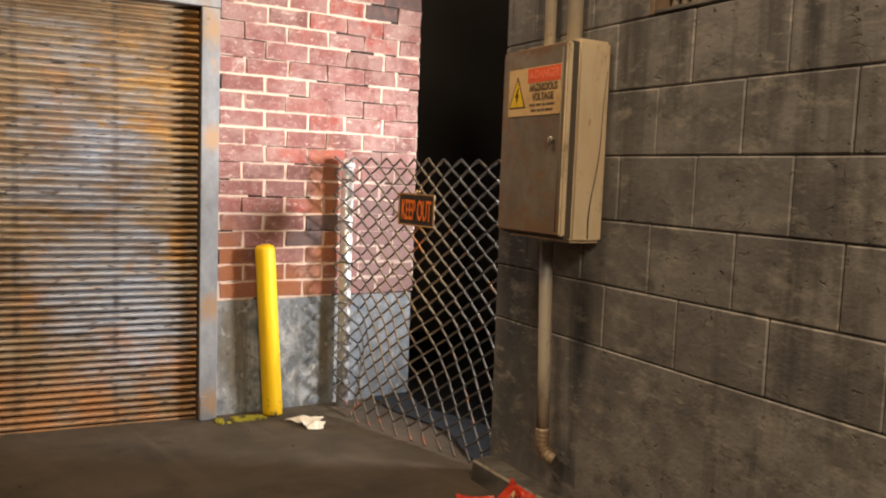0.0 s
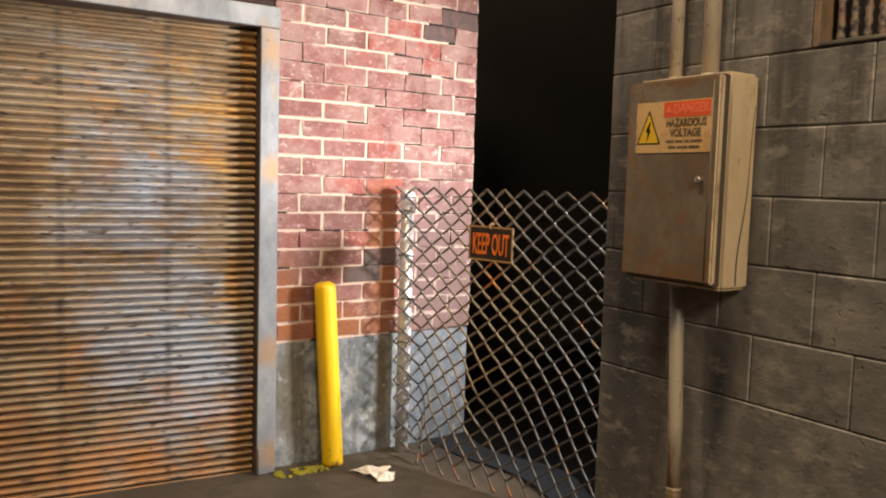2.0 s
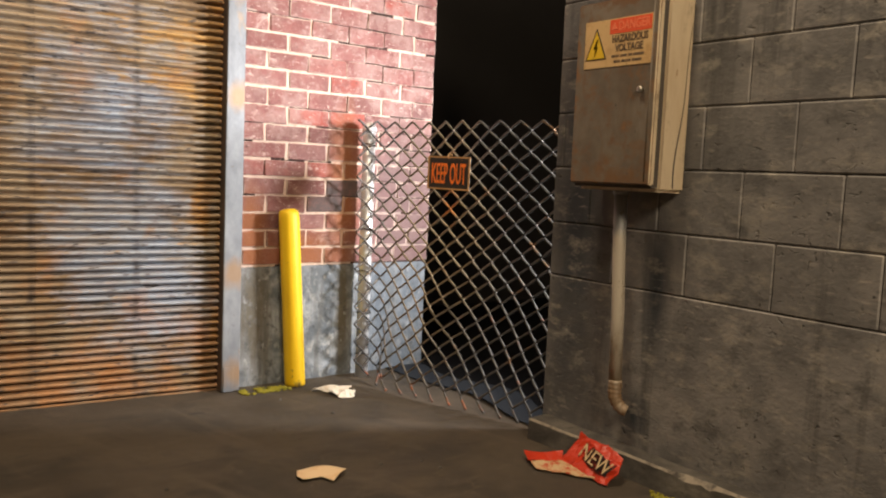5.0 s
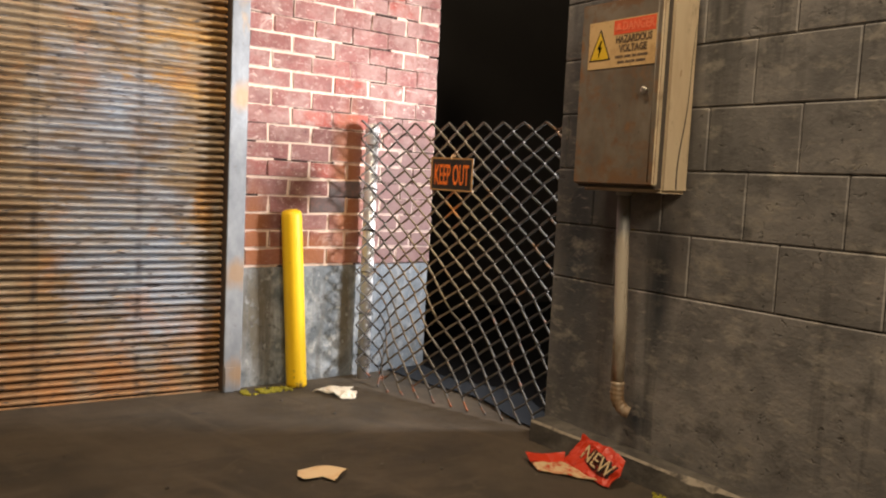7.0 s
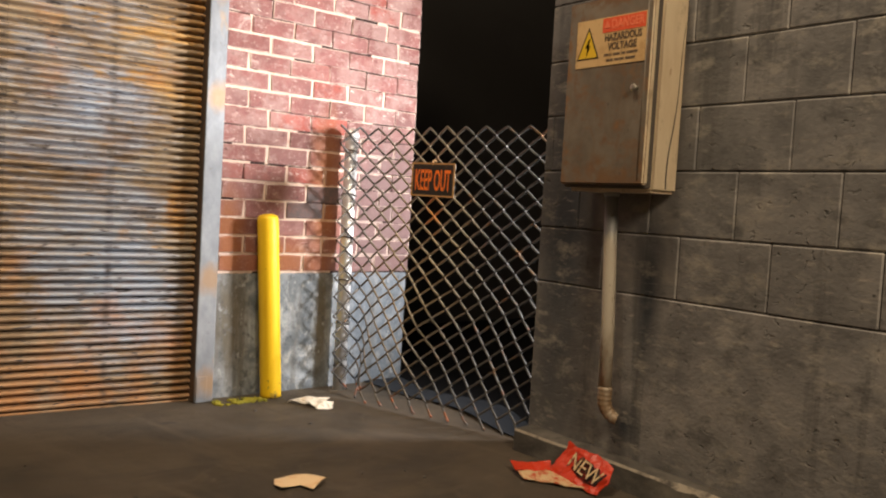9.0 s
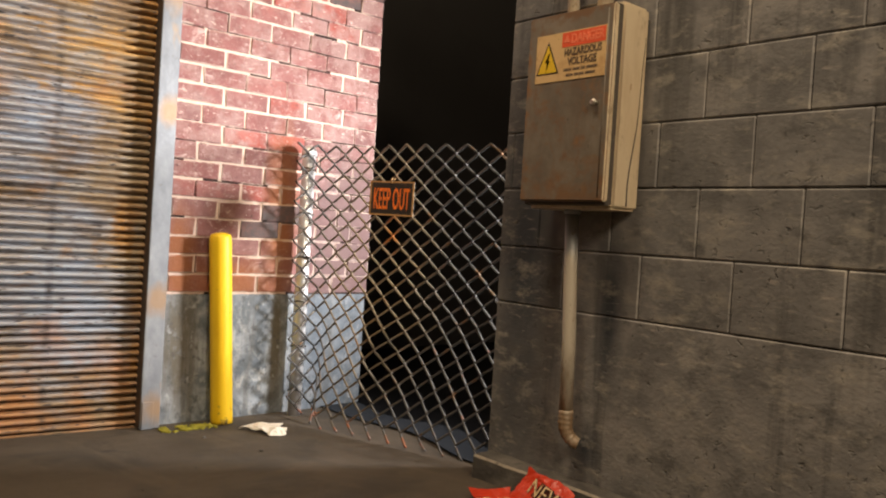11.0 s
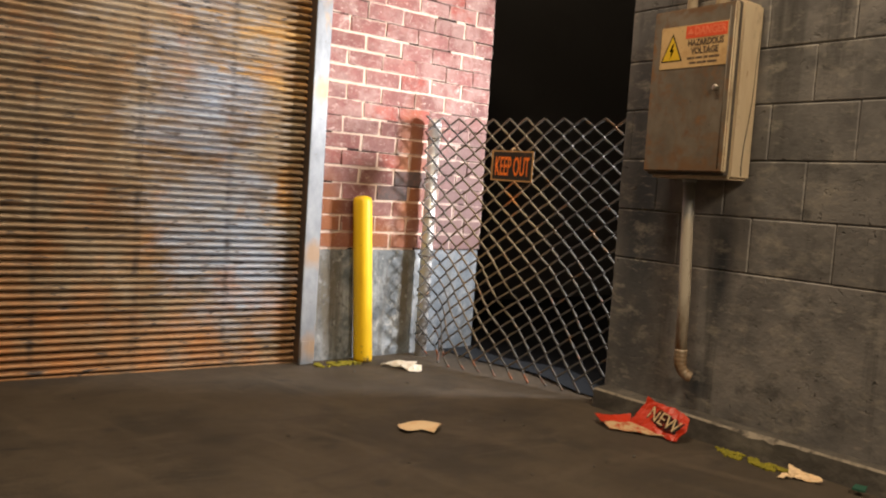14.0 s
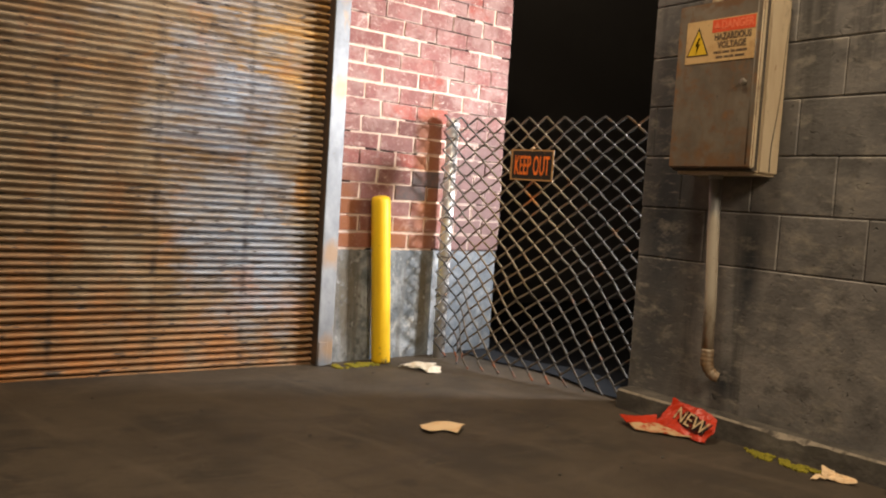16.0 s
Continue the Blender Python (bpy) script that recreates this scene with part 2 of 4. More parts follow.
    a.layer(a.mask(a.noise(50, 3), 0.68, 0.76), (0.07, 0.07, 0.07))
    a.layer(a.mask(a.noise(26, 5, (1, 1, 0.5), (1, 4, 1)), 0.63, 0.74), (0.42, 0.44, 0.45))
    a.bump(a.noise(30, 5), 0.006, 0.6)
    a.layer(a.math("MULTIPLY", a.mask(a.noise(20, 6, (1, 1, 0.8), (5, 3, 3), rough=0.75), 0.54, 0.66), 0.6), (0.24, 0.26, 0.275))
    a.layer(a.math("MULTIPLY", a.mask(a.noise(24, 5, (1, 1, 0.8), (9, 3, 1), rough=0.7), 0.56, 0.68), 0.7), (0.05, 0.055, 0.06))
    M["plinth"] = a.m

    def block(name, light):
        a = Mat(name, (0.12, 0.115, 0.105), 0.82)
        a.ramped(a.noise(4.5, 6, distort=0.4), [(0.28, (0.075 * light, 0.073 * light, 0.071 * light)), (0.5, (0.125 * light, 0.120 * light, 0.114 * light)), (0.75, (0.185 * light, 0.174 * light, 0.160 * light))])
        streak = a.math("ADD", a.noise(4.0, 5, (1, 2.2, 0.14), (0, 1.3, 0)), a.math("MULTIPLY", a.axis("Z", 1.2, 2.0), 0.10))
        a.layer(a.mask(streak, 0.60, 0.76), (0.04, 0.039, 0.038))
        # soot and painted shade beside the conduit, under its elbow, at the free end
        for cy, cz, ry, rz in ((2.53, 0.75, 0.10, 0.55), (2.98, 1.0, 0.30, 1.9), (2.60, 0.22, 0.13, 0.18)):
            soot_shade = a.math("ADD", a.math("MULTIPLY", a.oval(cy, cz, ry, rz), 0.62), a.math("MULTIPLY", a.noise(7, 5, (1, 1, 0.4), (1, 5, 2)), 0.35))
            a.layer(a.mask(soot_shade, 0.30, 0.75), (0.031, 0.036, 0.043))
        a.layer(a.mask(a.noise(28, 4, (1, 0.4, 1.8)), 0.62, 0.78), (0.22 * light, 0.20 * light, 0.175 * light))
        a.layer(a.mask(a.noise(3.2, 4, (1, 1.6, 0.16), (0, 3, 5)), 0.57, 0.75), (0.045, 0.043, 0.04))
        a.layer(a.mask(a.noise(13, 6, (1, 0.6, 1.2), (2, 8, 1), rough=0.7), 0.52, 0.72), (0.21 * light, 0.195 * light, 0.165 * light))
        a.layer(a.mask(a.noise(9, 6, (1, 0.8, 1.2), (6, 1, 1), rough=0.7), 0.54, 0.70), (0.062 * light, 0.06 * light, 0.057 * light))
        a.layer(a.mask(a.noise(34, 3, shift=(3, 3, 3)), 0.66, 0.76), (0.045, 0.043, 0.04))
        pits = a.math("MULTIPLY", a.mask(a.noise(27, 3, (1, 1, 1.2), (8, 4, 2), distort=0.5), 0.62, 0.74), a.mask(a.noise(3.5, 3, shift=(4, 9, 3)), 0.46, 0.60))
        a.layer(a.math("MULTIPLY", pits, 0.55), (0.05, 0.048, 0.045))
        a.bump(a.math("SUBTRACT", 1.0, pits), 0.007, 0.9)
        a.bump(a.noise(34, 4, shift=(3, 3, 3)), 0.004, 0.6).bump(a.noise(11, 6, (1, 0.7, 1.2), rough=0.6), 0.007, 0.5).bump(a.noise(75, 4, (1, 0.8, 1.2), (4, 2, 9)), 0.003, 0.6)
        return a.m

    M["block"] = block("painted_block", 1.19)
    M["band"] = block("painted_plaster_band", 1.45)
    M["band_edge"] = block("rubbed_band_edge", 2.7)
    M["block_edge"] = block("rubbed_block_edge", 2.0)
    M["joint"] = Mat("dark_joint", (0.082, 0.078, 0.072), 0.9).m

    a = Mat("shutter_steel", (0.3, 0.25, 0.18), 0.5, 0.25)
    a.ramped(a.noise(2.2, 5, (1, 1, 1.3), (0.3, 0, 0.2), distort=0.6), [(0.30, (0.16, 0.098, 0.047)), (0.46, (0.255, 0.175, 0.100)), (0.58, (0.325, 0.248, 0.160)), (0.72, (0.39, 0.33, 0.26))])
    a.layer(a.mask(a.noise(5.5, 6, (0.8, 1, 1.6), (2, 0, 8), rough=0.7, distort=0.3), 0.52, 0.74), (0.34, 0.215, 0.105))
    steel = a.math("ADD", a.noise(4.2, 7, (0.65, 1, 2.3), (5, 0, 1), rough=0.74, distort=0.2), a.math("ADD", a.math("MULTIPLY", a.blob(0.42, 1.35, 0.55, 1.1), 0.26), a.math("MULTIPLY", a.blob(0.66, 0.52, 0.60, 0.60), 0.32)))
    a.layer(a.mask(steel, 0.58, 0.84), (0.375, 0.415, 0.48))
    gold = a.math("ADD", a.noise(6.5, 6, (0.6, 1, 2.0), (1, 0, 3), rough=0.7, distort=0.5), a.math("MULTIPLY", a.blob(0.72, 1.75, 0.45, 0.50), 0.22))
    a.layer(a.mask(gold, 0.62, 0.74), (0.48, 0.285, 0.10))
    low = a.math("ADD", a.noise(6, 5, (1, 1, 0.8)), a.math("MULTIPLY", a.math("MULTIPLY", a.math("SUBTRACT", 1.0, a.axis("Z", -0.05, 0.75)), a.math("SUBTRACT", 1.0, a.math("MULTIPLY", a.axis("X", -0.6, 0.6), 0.45))), 0.40))
    a.layer(a.mask(low, 0.56, 0.96), (0.46, 0.205, 0.070))
    side = a.math("ADD", a.noise(5, 5, (1, 1, 0.6), (1, 1, 1)), a.math("MULTIPLY", a.axis("X", 0.68, 0.95), 0.22))
    a.layer(a.mask(side, 0.66, 0.80), (0.40, 0.21, 0.06))
    a.layer(a.mask(a.noise(17, 6, (0.45, 1, 1.6), rough=0.7), 0.58, 0.70), (0.08, 0.066, 0.058))
    a.layer(a.mask(a.noise(34, 4, (0.35, 1, 1.3), (7, 3, 1)), 0.59, 0.67), (0.065, 0.055, 0.05))
    a.layer(a.mask(a.noise(70, 3, (0.5, 1, 1)), 0.66, 0.78), (0.10, 0.06, 0.035))
    own = a.nt.nodes.new("ShaderNodeTexCoord")
    sep = a.nt.nodes.new("ShaderNodeSeparateXYZ")
    a.link(own.outputs["Object"], sep.inputs[0])
    near = a.math("SUBTRACT", 1.0, a.math("MULTIPLY", a.math("PINGPONG", sep.outputs[0], 0.2265), 42.0))
    a.layer(a.math("MULTIPLY", a.math("MAXIMUM", near, 0.0), a.mask(a.noise(16, 4, (0.3, 1, 1.2), (3, 3, 3)), 0.42, 0.66)), (0.06, 0.05, 0.045))
    a.rough(a.noise(12, 4), 0.36, 0.7)
    a.bump(a.noise(45, 4, (0.35, 1, 1)), 0.005, 0.6)
    M["shutter"] = a.m
    M["shutter_back"] = Mat("shutter_gap", (0.03, 0.02, 0.013), 0.9).m

    a = Mat("galvanised_frame", (0.42, 0.44, 0.46), 0.45, 0.35)
    a.ramped(a.noise(6, 5, (1, 1, 0.5)), [(0.3, (0.17, 0.19, 0.215)), (0.5, (0.28, 0.305, 0.335)), (0.7, (0.42, 0.445, 0.475))])
    a.layer(a.mask(a.noise(4.5, 5, (1.2, 1, 0.7), (3, 1, 2.2)), 0.64, 0.74), (0.40, 0.28, 0.17))
    for cz, rz in ((1.50, 0.16), (0.60, 0.14), (0.08, 0.16), (2.05, 0.20)):
        rust = a.math("ADD", a.math("MULTIPLY", a.blob(1.01, cz, 0.14, rz), 0.5), a.math("MULTIPLY", a.noise(11, 5, (1, 1, 0.6), (2, 1, cz)), 0.5))
        a.layer(a.math("MULTIPLY", a.mask(rust, 0.42, 0.66), 0.8), (0.42, 0.27, 0.15))
    a.layer(a.mask(a.noise(20, 4), 0.66, 0.76), (0.16, 0.11, 0.08))
    a.bump(a.noise(35, 4), 0.003, 0.5)
    M["frame"] = a.m
    # shade put into a darker, rust-flecked frame colour for jamb side and lintel underside
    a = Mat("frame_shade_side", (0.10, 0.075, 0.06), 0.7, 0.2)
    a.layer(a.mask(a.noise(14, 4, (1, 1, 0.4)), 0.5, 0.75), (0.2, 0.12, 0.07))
    M["frame_shade"] = a.m

    a = Mat("yellow_paint", (0.93, 0.60, 0.010), 0.50)
    a.layer(a.mask(a.noise(9, 5, (1, 1, 0.3)), 0.5, 0.8), (0.80, 0.47, 0.01))
    a.layer(a.mask(a.noise(48, 4), 0.72, 0.78), (0.30, 0.19, 0.05))
    a.layer(a.mask(a.math("ADD", a.noise(30, 4), a.math("MULTIPLY", a.math("SUBTRACT", 1.0, a.axis("Z", -0.05, 0.12)), 0.2)), 0.68, 0.8), (0.16, 0.11, 0.04))
    a.bump(a.noise(60, 3), 0.002, 0.4)
    M["yellow"] = a.m

    a = Mat("galvanised_wire", (0.102, 0.100, 0.097), 0.55, 0.55)
    a.layer(a.mask(a.noise(30, 3), 0.5, 0.7), (0.075, 0.068, 0.06))
    # light on the netting's middle put into colour; its dim right end stays grey
    lit_tan = a.math("ADD", a.math("MULTIPLY", a.oval(3.98, 0.85, 0.55, 1.2), 0.6), a.math("MULTIPLY", a.noise(9, 4, shift=(2, 2, 0)), 0.45))
    a.layer(a.mask(lit_tan, 0.36, 0.64), (0.205, 0.158, 0.10))
    a.layer(a.mask(a.noise(8, 4, shift=(1, 2, 0.4)), 0.60, 0.70), (0.20, 0.11, 0.05))
    a.layer(a.mask(a.math("ADD", a.math("MULTIPLY", a.oval(3.90, 1.0, 0.10, 0.20), 0.5), a.math("MULTIPLY", a.noise(16, 4, shift=(6, 2, 0)), 0.6)), 0.50, 0.64), (0.34, 0.14, 0.04))
    a.layer(a.mask(a.math("ADD", a.noise(14, 4, shift=(3, 2, 1)), a.math("MULTIPLY", a.math("SUBTRACT", 1.0, a.axis("Z", 0.0, 0.12)), 0.2)), 0.66, 0.78), (0.30, 0.10, 0.04))
    M["wire"] = a.m
    a = Mat("galvanised_post", (0.90, 0.91, 0.93), 0.48, 0.70)
    a.layer(a.mask(a.noise(16, 4, (1, 1, 0.5)), 0.64, 0.76), (0.50, 0.42, 0.34))
    a.bump(a.noise(30, 3), 0.002, 0.4)
    M["post"] = a.m

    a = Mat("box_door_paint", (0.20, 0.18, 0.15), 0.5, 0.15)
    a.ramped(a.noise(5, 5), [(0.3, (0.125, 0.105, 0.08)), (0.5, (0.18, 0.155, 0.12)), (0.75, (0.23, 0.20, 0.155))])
    rust = a.math("ADD", a.noise(16, 5, distort=0.5), a.math("MULTIPLY", a.math("SUBTRACT", 1.0, a.axis("Z", 1.13, 1.32)), 0.2))
    a.layer(a.mask(a.noise(6, 6, (1, 1, 0.5), (3, 2, 6), rough=0.7), 0.5, 0.72), (0.13, 0.10, 0.07))
    a.layer(a.math("MULTIPLY", a.mask(rust, 0.54, 0.76), 0.85), (0.19, 0.10, 0.042))
    a.layer(a.mask(a.noise(3.5, 5, (1, 1, 0.7), (5, 2, 2), distort=0.6), 0.52, 0.70), (0.115, 0.085, 0.058))
    edge = a.math("ADD", a.noise(18, 5, shift=(4, 6, 1)), a.math("MULTIPLY", a.math("ADD", a.axis("Y", 2.795, 2.835), a.math("SUBTRACT", 1.0, a.axis("Y", 2.432, 2.462))), 0.20))
    a.layer(a.mask(edge, 0.58, 0.74), (0.22, 0.12, 0.055))
    rim = a.math("ADD", a.noise(22, 5, shift=(6, 6, 6)), a.math("MULTIPLY", a.axis("Z", 1.77, 1.84), 0.25))
    a.layer(a.mask(rim, 0.56, 0.72), (0.17, 0.10, 0.055))
    a.layer(a.mask(a.noise(20, 4, shift=(2, 2, 2)), 0.66, 0.76), (0.09, 0.07, 0.055))
    a.bump(a.noise(50, 4), 0.002, 0.5)
    M["box_door"] = a.m
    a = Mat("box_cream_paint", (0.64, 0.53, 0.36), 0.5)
    a.layer(a.mask(a.noise(7, 5, (1, 1, 0.25)), 0.48, 0.78), (0.46, 0.34, 0.20))
    a.layer(a.mask(a.noise(9, 6, (1, 1, 0.5), (3, 7, 3), rough=0.7), 0.54, 0.72), (0.22, 0.15, 0.085))
    a.layer(a.mask(a.noise(12, 5, (1, 1, 0.7), (4, 1, 0)), 0.66, 0.74), (0.30, 0.15, 0.06))
    a.bump(a.noise(40, 4), 0.002, 0.5)
    M["box_side"] = a.m
    a = Mat("rusty_frame", (0.20, 0.135, 0.08), 0.7)
    a.layer(a.mask(a.noise(14, 5, (1, 1, 0.6)), 0.48, 0.7), (0.10, 0.07, 0.045))
    a.bump(a.noise(40, 4), 0.003, 0.5)
    M["rusty_frame"] = a.m
    M["box_gap"] = Mat("box_gap", (0.075, 0.062, 0.05), 0.8).m

    a = Mat("conduit_paint", (0.50, 0.45, 0.36), 0.45, 0.1)
    a.layer(a.mask(a.noise(10, 5, (1, 1, 0.3)), 0.50, 0.74), (0.33, 0.285, 0.215))
    a.layer(a.mask(a.noise(22, 4, (1, 1, 0.6), (2, 5, 0)), 0.64, 0.74), (0.22, 0.12, 0.05))
    bare = a.math("ADD", a.noise(9, 5, (1, 1, 0.4), (8, 1, 1)), a.math("MULTIPLY", a.oval(2.66, 1.08, 0.3, 0.26), 0.55))
    a.layer(a.mask(bare, 0.62, 0.76), (0.24, 0.25, 0.25))
    a.layer(a.mask(a.noise(38, 4, (1, 1, 0.5), (1, 3, 3)), 0.62, 0.72), (0.13, 0.09, 0.05))
    a.bump(a.noise(50, 3), 0.002, 0.4)
    low = a.math("ADD", a.noise(14, 5, (1, 1, 0.4), (5, 5, 2)), a.math("MULTIPLY", a.math("SUBTRACT", 1.0, a.axis("Z", 0.30, 0.60)), 0.35))
    a.layer(a.mask(low, 0.60, 0.85), (0.24, 0.15, 0.075))
    M["conduit"] = a.m

    a = Mat("ledge_concrete", (0.15, 0.135, 0.115), 0.85)
    a.ramped(a.noise(6, 6), [(0.3, (0.062, 0.058, 0.050)), (0.52, (0.112, 0.103, 0.088)), (0.75, (0.19, 0.174, 0.146))])
    a.layer(a.mask(a.noise(26, 4), 0.64, 0.74), (0.05, 0.047, 0.042))
    a.layer(a.mask(a.noise(4, 6, (1, 0.8, 1.4), (2, 2, 6), rough=0.7, distort=0.4), 0.46, 0.62), (0.055, 0.05, 0.044))
    a.bump(a.noise(30, 5), 0.008, 0.7)
    M["ledge"] = a.m
    a = Mat("rubbed_ledge_edge", (0.34, 0.30, 0.235), 0.85)
    a.layer(a.mask(a.noise(18, 5), 0.5, 0.7), (0.13, 0.115, 0.095))
    a.layer(a.mask(a.noise(7, 5, shift=(1, 4, 2), rough=0.7), 0.54, 0.64), (0.07, 0.062, 0.052))
    M["ledge_edge"] = a.m

    a = Mat("moss", (0.30, 0.26, 0.02), 0.9)
    a.layer(a.mask(a.noise(60, 3), 0.4, 0.7), (0.17, 0.17, 0.014))
    M["moss"] = a.m
    M["teal"] = Mat("teal_scrap", (0.02, 0.09, 0.06), 0.7).m
    a = Mat("pale_paper", (0.92, 0.70, 0.44), 0.8)
    a.layer(a.mask(a.noise(25, 4), 0.5, 0.8), (0.78, 0.48, 0.22))
    M["paper"] = a.m
    a = Mat("white_paper", (0.92, 0.88, 0.78), 0.8)
    a.layer(a.mask(a.noise(30, 4), 0.55, 0.85), (0.82, 0.68, 0.52))
    M["white_paper"] = a.m
    a = Mat("red_wrapper", (0.60, 0.045, 0.014), 0.38)
    a.layer(a.mask(a.noise(22, 4), 0.5, 0.8), (0.42, 0.028, 0.01))
    a.layer(a.mask(a.noise(48, 5, (1, 1, 2), rough=0.7), 0.64, 0.72), (0.62, 0.34, 0.2))
    a.bump(a.noise(40, 3), 0.004, 0.5)
    M["red"] = a.m
    a = Mat("wrapper_lining", (0.62, 0.44, 0.24), 0.6)
    a.layer(a.mask(a.noise(34, 4), 0.48, 0.62), (0.5, 0.07, 0.02))
    a.bump(a.noise(40, 3), 0.004, 0.5)
    M["lining"] = a.m
    a = Mat("faded_ink", (0.085, 0.058, 0.036), 0.7)
    a.layer(a.mask(a.noise(70, 4), 0.45, 0.65), (0.20, 0.135, 0.07))
    M["ink"] = a.m
    M["print_black"] = Mat("print_black", (0.018, 0.016, 0.014), 0.6).m
    a = Mat("rubbed_print", (0.10, 0.018, 0.011), 0.5)
    a.layer(a.mask(a.noise(60, 4, shift=(3, 1, 1)), 0.52, 0.62), (0.36, 0.03, 0.012))
    M["rubbed_print"] = a.m
    a = Mat("rubbed_cream", (0.66, 0.50, 0.28), 0.6)
    a.layer(a.mask(a.noise(55, 4), 0.54, 0.62), (0.30, 0.10, 0.04))
    M["rubbed_cream"] = a.m
    a = Mat("sign_black", (0.022, 0.018, 0.015), 0.5)
    a.layer(a.mask(a.noise(20, 4), 0.6, 0.75), (0.12, 0.05, 0.02))
    M["sign_black"] = a.m
    a = Mat("sign_orange", (0.88, 0.20, 0.02), 0.5)
    a.layer(a.mask(a.noise(40, 4), 0.55, 0.75), (0.45, 0.10, 0.02))
    M["sign_orange"] = a.m
    M["sign_edge"] = Mat("sign_edge", (0.42, 0.24, 0.09), 0.6).m
    a = Mat("label_cream", (0.60, 0.41, 0.19), 0.55)
    a.layer(a.mask(a.noise(14, 6, rough=0.7), 0.48, 0.68), (0.46, 0.28, 0.11))
    a.layer(a.mask(a.noise(50, 4), 0.62, 0.72), (0.30, 0.17, 0.07))
    M["label_cream"] = a.m
    M["label_red"] = Mat("label_red", (0.72, 0.10, 0.035), 0.5).m
    M["label_pink"] = Mat("label_faded_red", (0.78, 0.19, 0.09), 0.5).m
    M["label_yellow"] = Mat("label_yellow", (0.70, 0.46, 0.02), 0.5).m
    M["steel"] = Mat("dull_steel", (0.45, 0.42, 0.36), 0.3, 0.8).m
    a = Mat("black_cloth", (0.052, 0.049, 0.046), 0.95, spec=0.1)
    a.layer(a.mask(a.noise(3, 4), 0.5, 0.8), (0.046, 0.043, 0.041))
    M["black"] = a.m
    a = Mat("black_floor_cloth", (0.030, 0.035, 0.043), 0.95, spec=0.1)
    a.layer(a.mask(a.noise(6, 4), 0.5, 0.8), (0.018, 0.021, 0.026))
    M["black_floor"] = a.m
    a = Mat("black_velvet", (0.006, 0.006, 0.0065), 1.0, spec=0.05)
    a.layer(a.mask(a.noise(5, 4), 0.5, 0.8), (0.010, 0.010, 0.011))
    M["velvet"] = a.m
    a = Mat("room_paint", (0.45, 0.40, 0.34), 0.9)
    a.layer(a.mask(a.noise(2, 4), 0.4, 0.8), (0.40, 0.36, 0.30))
    M["room"] = a.m
    a = Mat("grille_bar", (0.20, 0.155, 0.12), 0.6, 0.1)
    a.layer(a.mask(a.noise(26, 3, (1, 1, 1.3)), 0.48, 0.58), (0.04, 0.035, 0.04))
    a.layer(a.mask(a.noise(14, 3, shift=(3, 3, 3)), 0.6, 0.7), (0.30, 0.13, 0.05))
    M["grille"] = a.m
    return M


MAT = make_materials()


# ---- mesh helpers ----
def mesh_of(bm, name, mats):
    me = bpy.data.meshes.new(name)
    bm.to_mesh(me)
    bm.free()
    for m in mats if isinstance(mats, (list, tuple)) else [mats]:
        me.materials.append(m)
    return me


def part(name, bm, material, parent=None, label="", smooth=False):
    ob = new(name, mesh_of(bm, name, material))
    if smooth:
        ob.data.shade_smooth()
    if parent is not None:
        ob.parent = parent
    if label:
        tagged(ob, label)
    return ob


def thing(name, at=(0, 0, 0), label="", category="", group="", kind="", turn=0):
    ob = new(name)
    ob.matrix_world = pose(*at, 0, 0, turn)
    return tagged(ob, label, category, group, kind)


def box(lo, hi, bevel=0.0, edge_mat=0, bm=None, segments=1):
    """A box from corner to corner with worn, bevelled edges."""
    own = bmesh.new()
    bmesh.ops.create_cube(own, size=1)
    for v in own.verts:
        v.co = Vector([(l + h) / 2 + c * (h - l) for l, h, c in zip(lo, hi, v.co)])
    if bevel:
        r = bmesh.ops.bevel(own, geom=own.edges[:], offset=bevel, segments=segments, affect="EDGES")
        for f in r["faces"]:
            f.material_index = edge_mat
    if bm is None:
        return own
    return merge(bm, own)


def merge(bm, own):
    me = bpy.data.meshes.new("tmp")
    own.to_mesh(me)
    own.free()
    bm.from_mesh(me)
    bpy.data.meshes.remove(me)
    return bm


def tube(points, r, sides=8, closed=True):
    """A round tube along points; r is one radius or one for each point."""
    bm = bmesh.new()
    pts = [Vector(p) for p in points]
    rings = []
    for i, p in enumerate(pts):
        d = (pts[min(i + 1, len(pts) - 1)] - pts[max(i - 1, 0)]).normalized()
        ref = Vector((0, 0, 1)) if abs(d.z) < 0.9 else Vector((1, 0, 0))
        u = d.cross(ref).normalized()
        w = d.cross(u)
        rad = r[i] if isinstance(r, (list, tuple)) else r
        rings.append([bm.verts.new(p + rad * (math.cos(k * math.tau / sides) * u + math.sin(k * math.tau / sides) * w)) for k in range(sides)])
    for a, b in zip(rings, rings[1:]):
        for k in range(sides):
            bm.faces.new((a[k], a[(k + 1) % sides], b[(k + 1) % sides], b[k]))
    if closed:
        bm.faces.new(rings[0])
        bm.faces.new(list(reversed(rings[-1])))
    bmesh.ops.recalc_face_normals(bm, faces=bm.faces[:])
    return bm


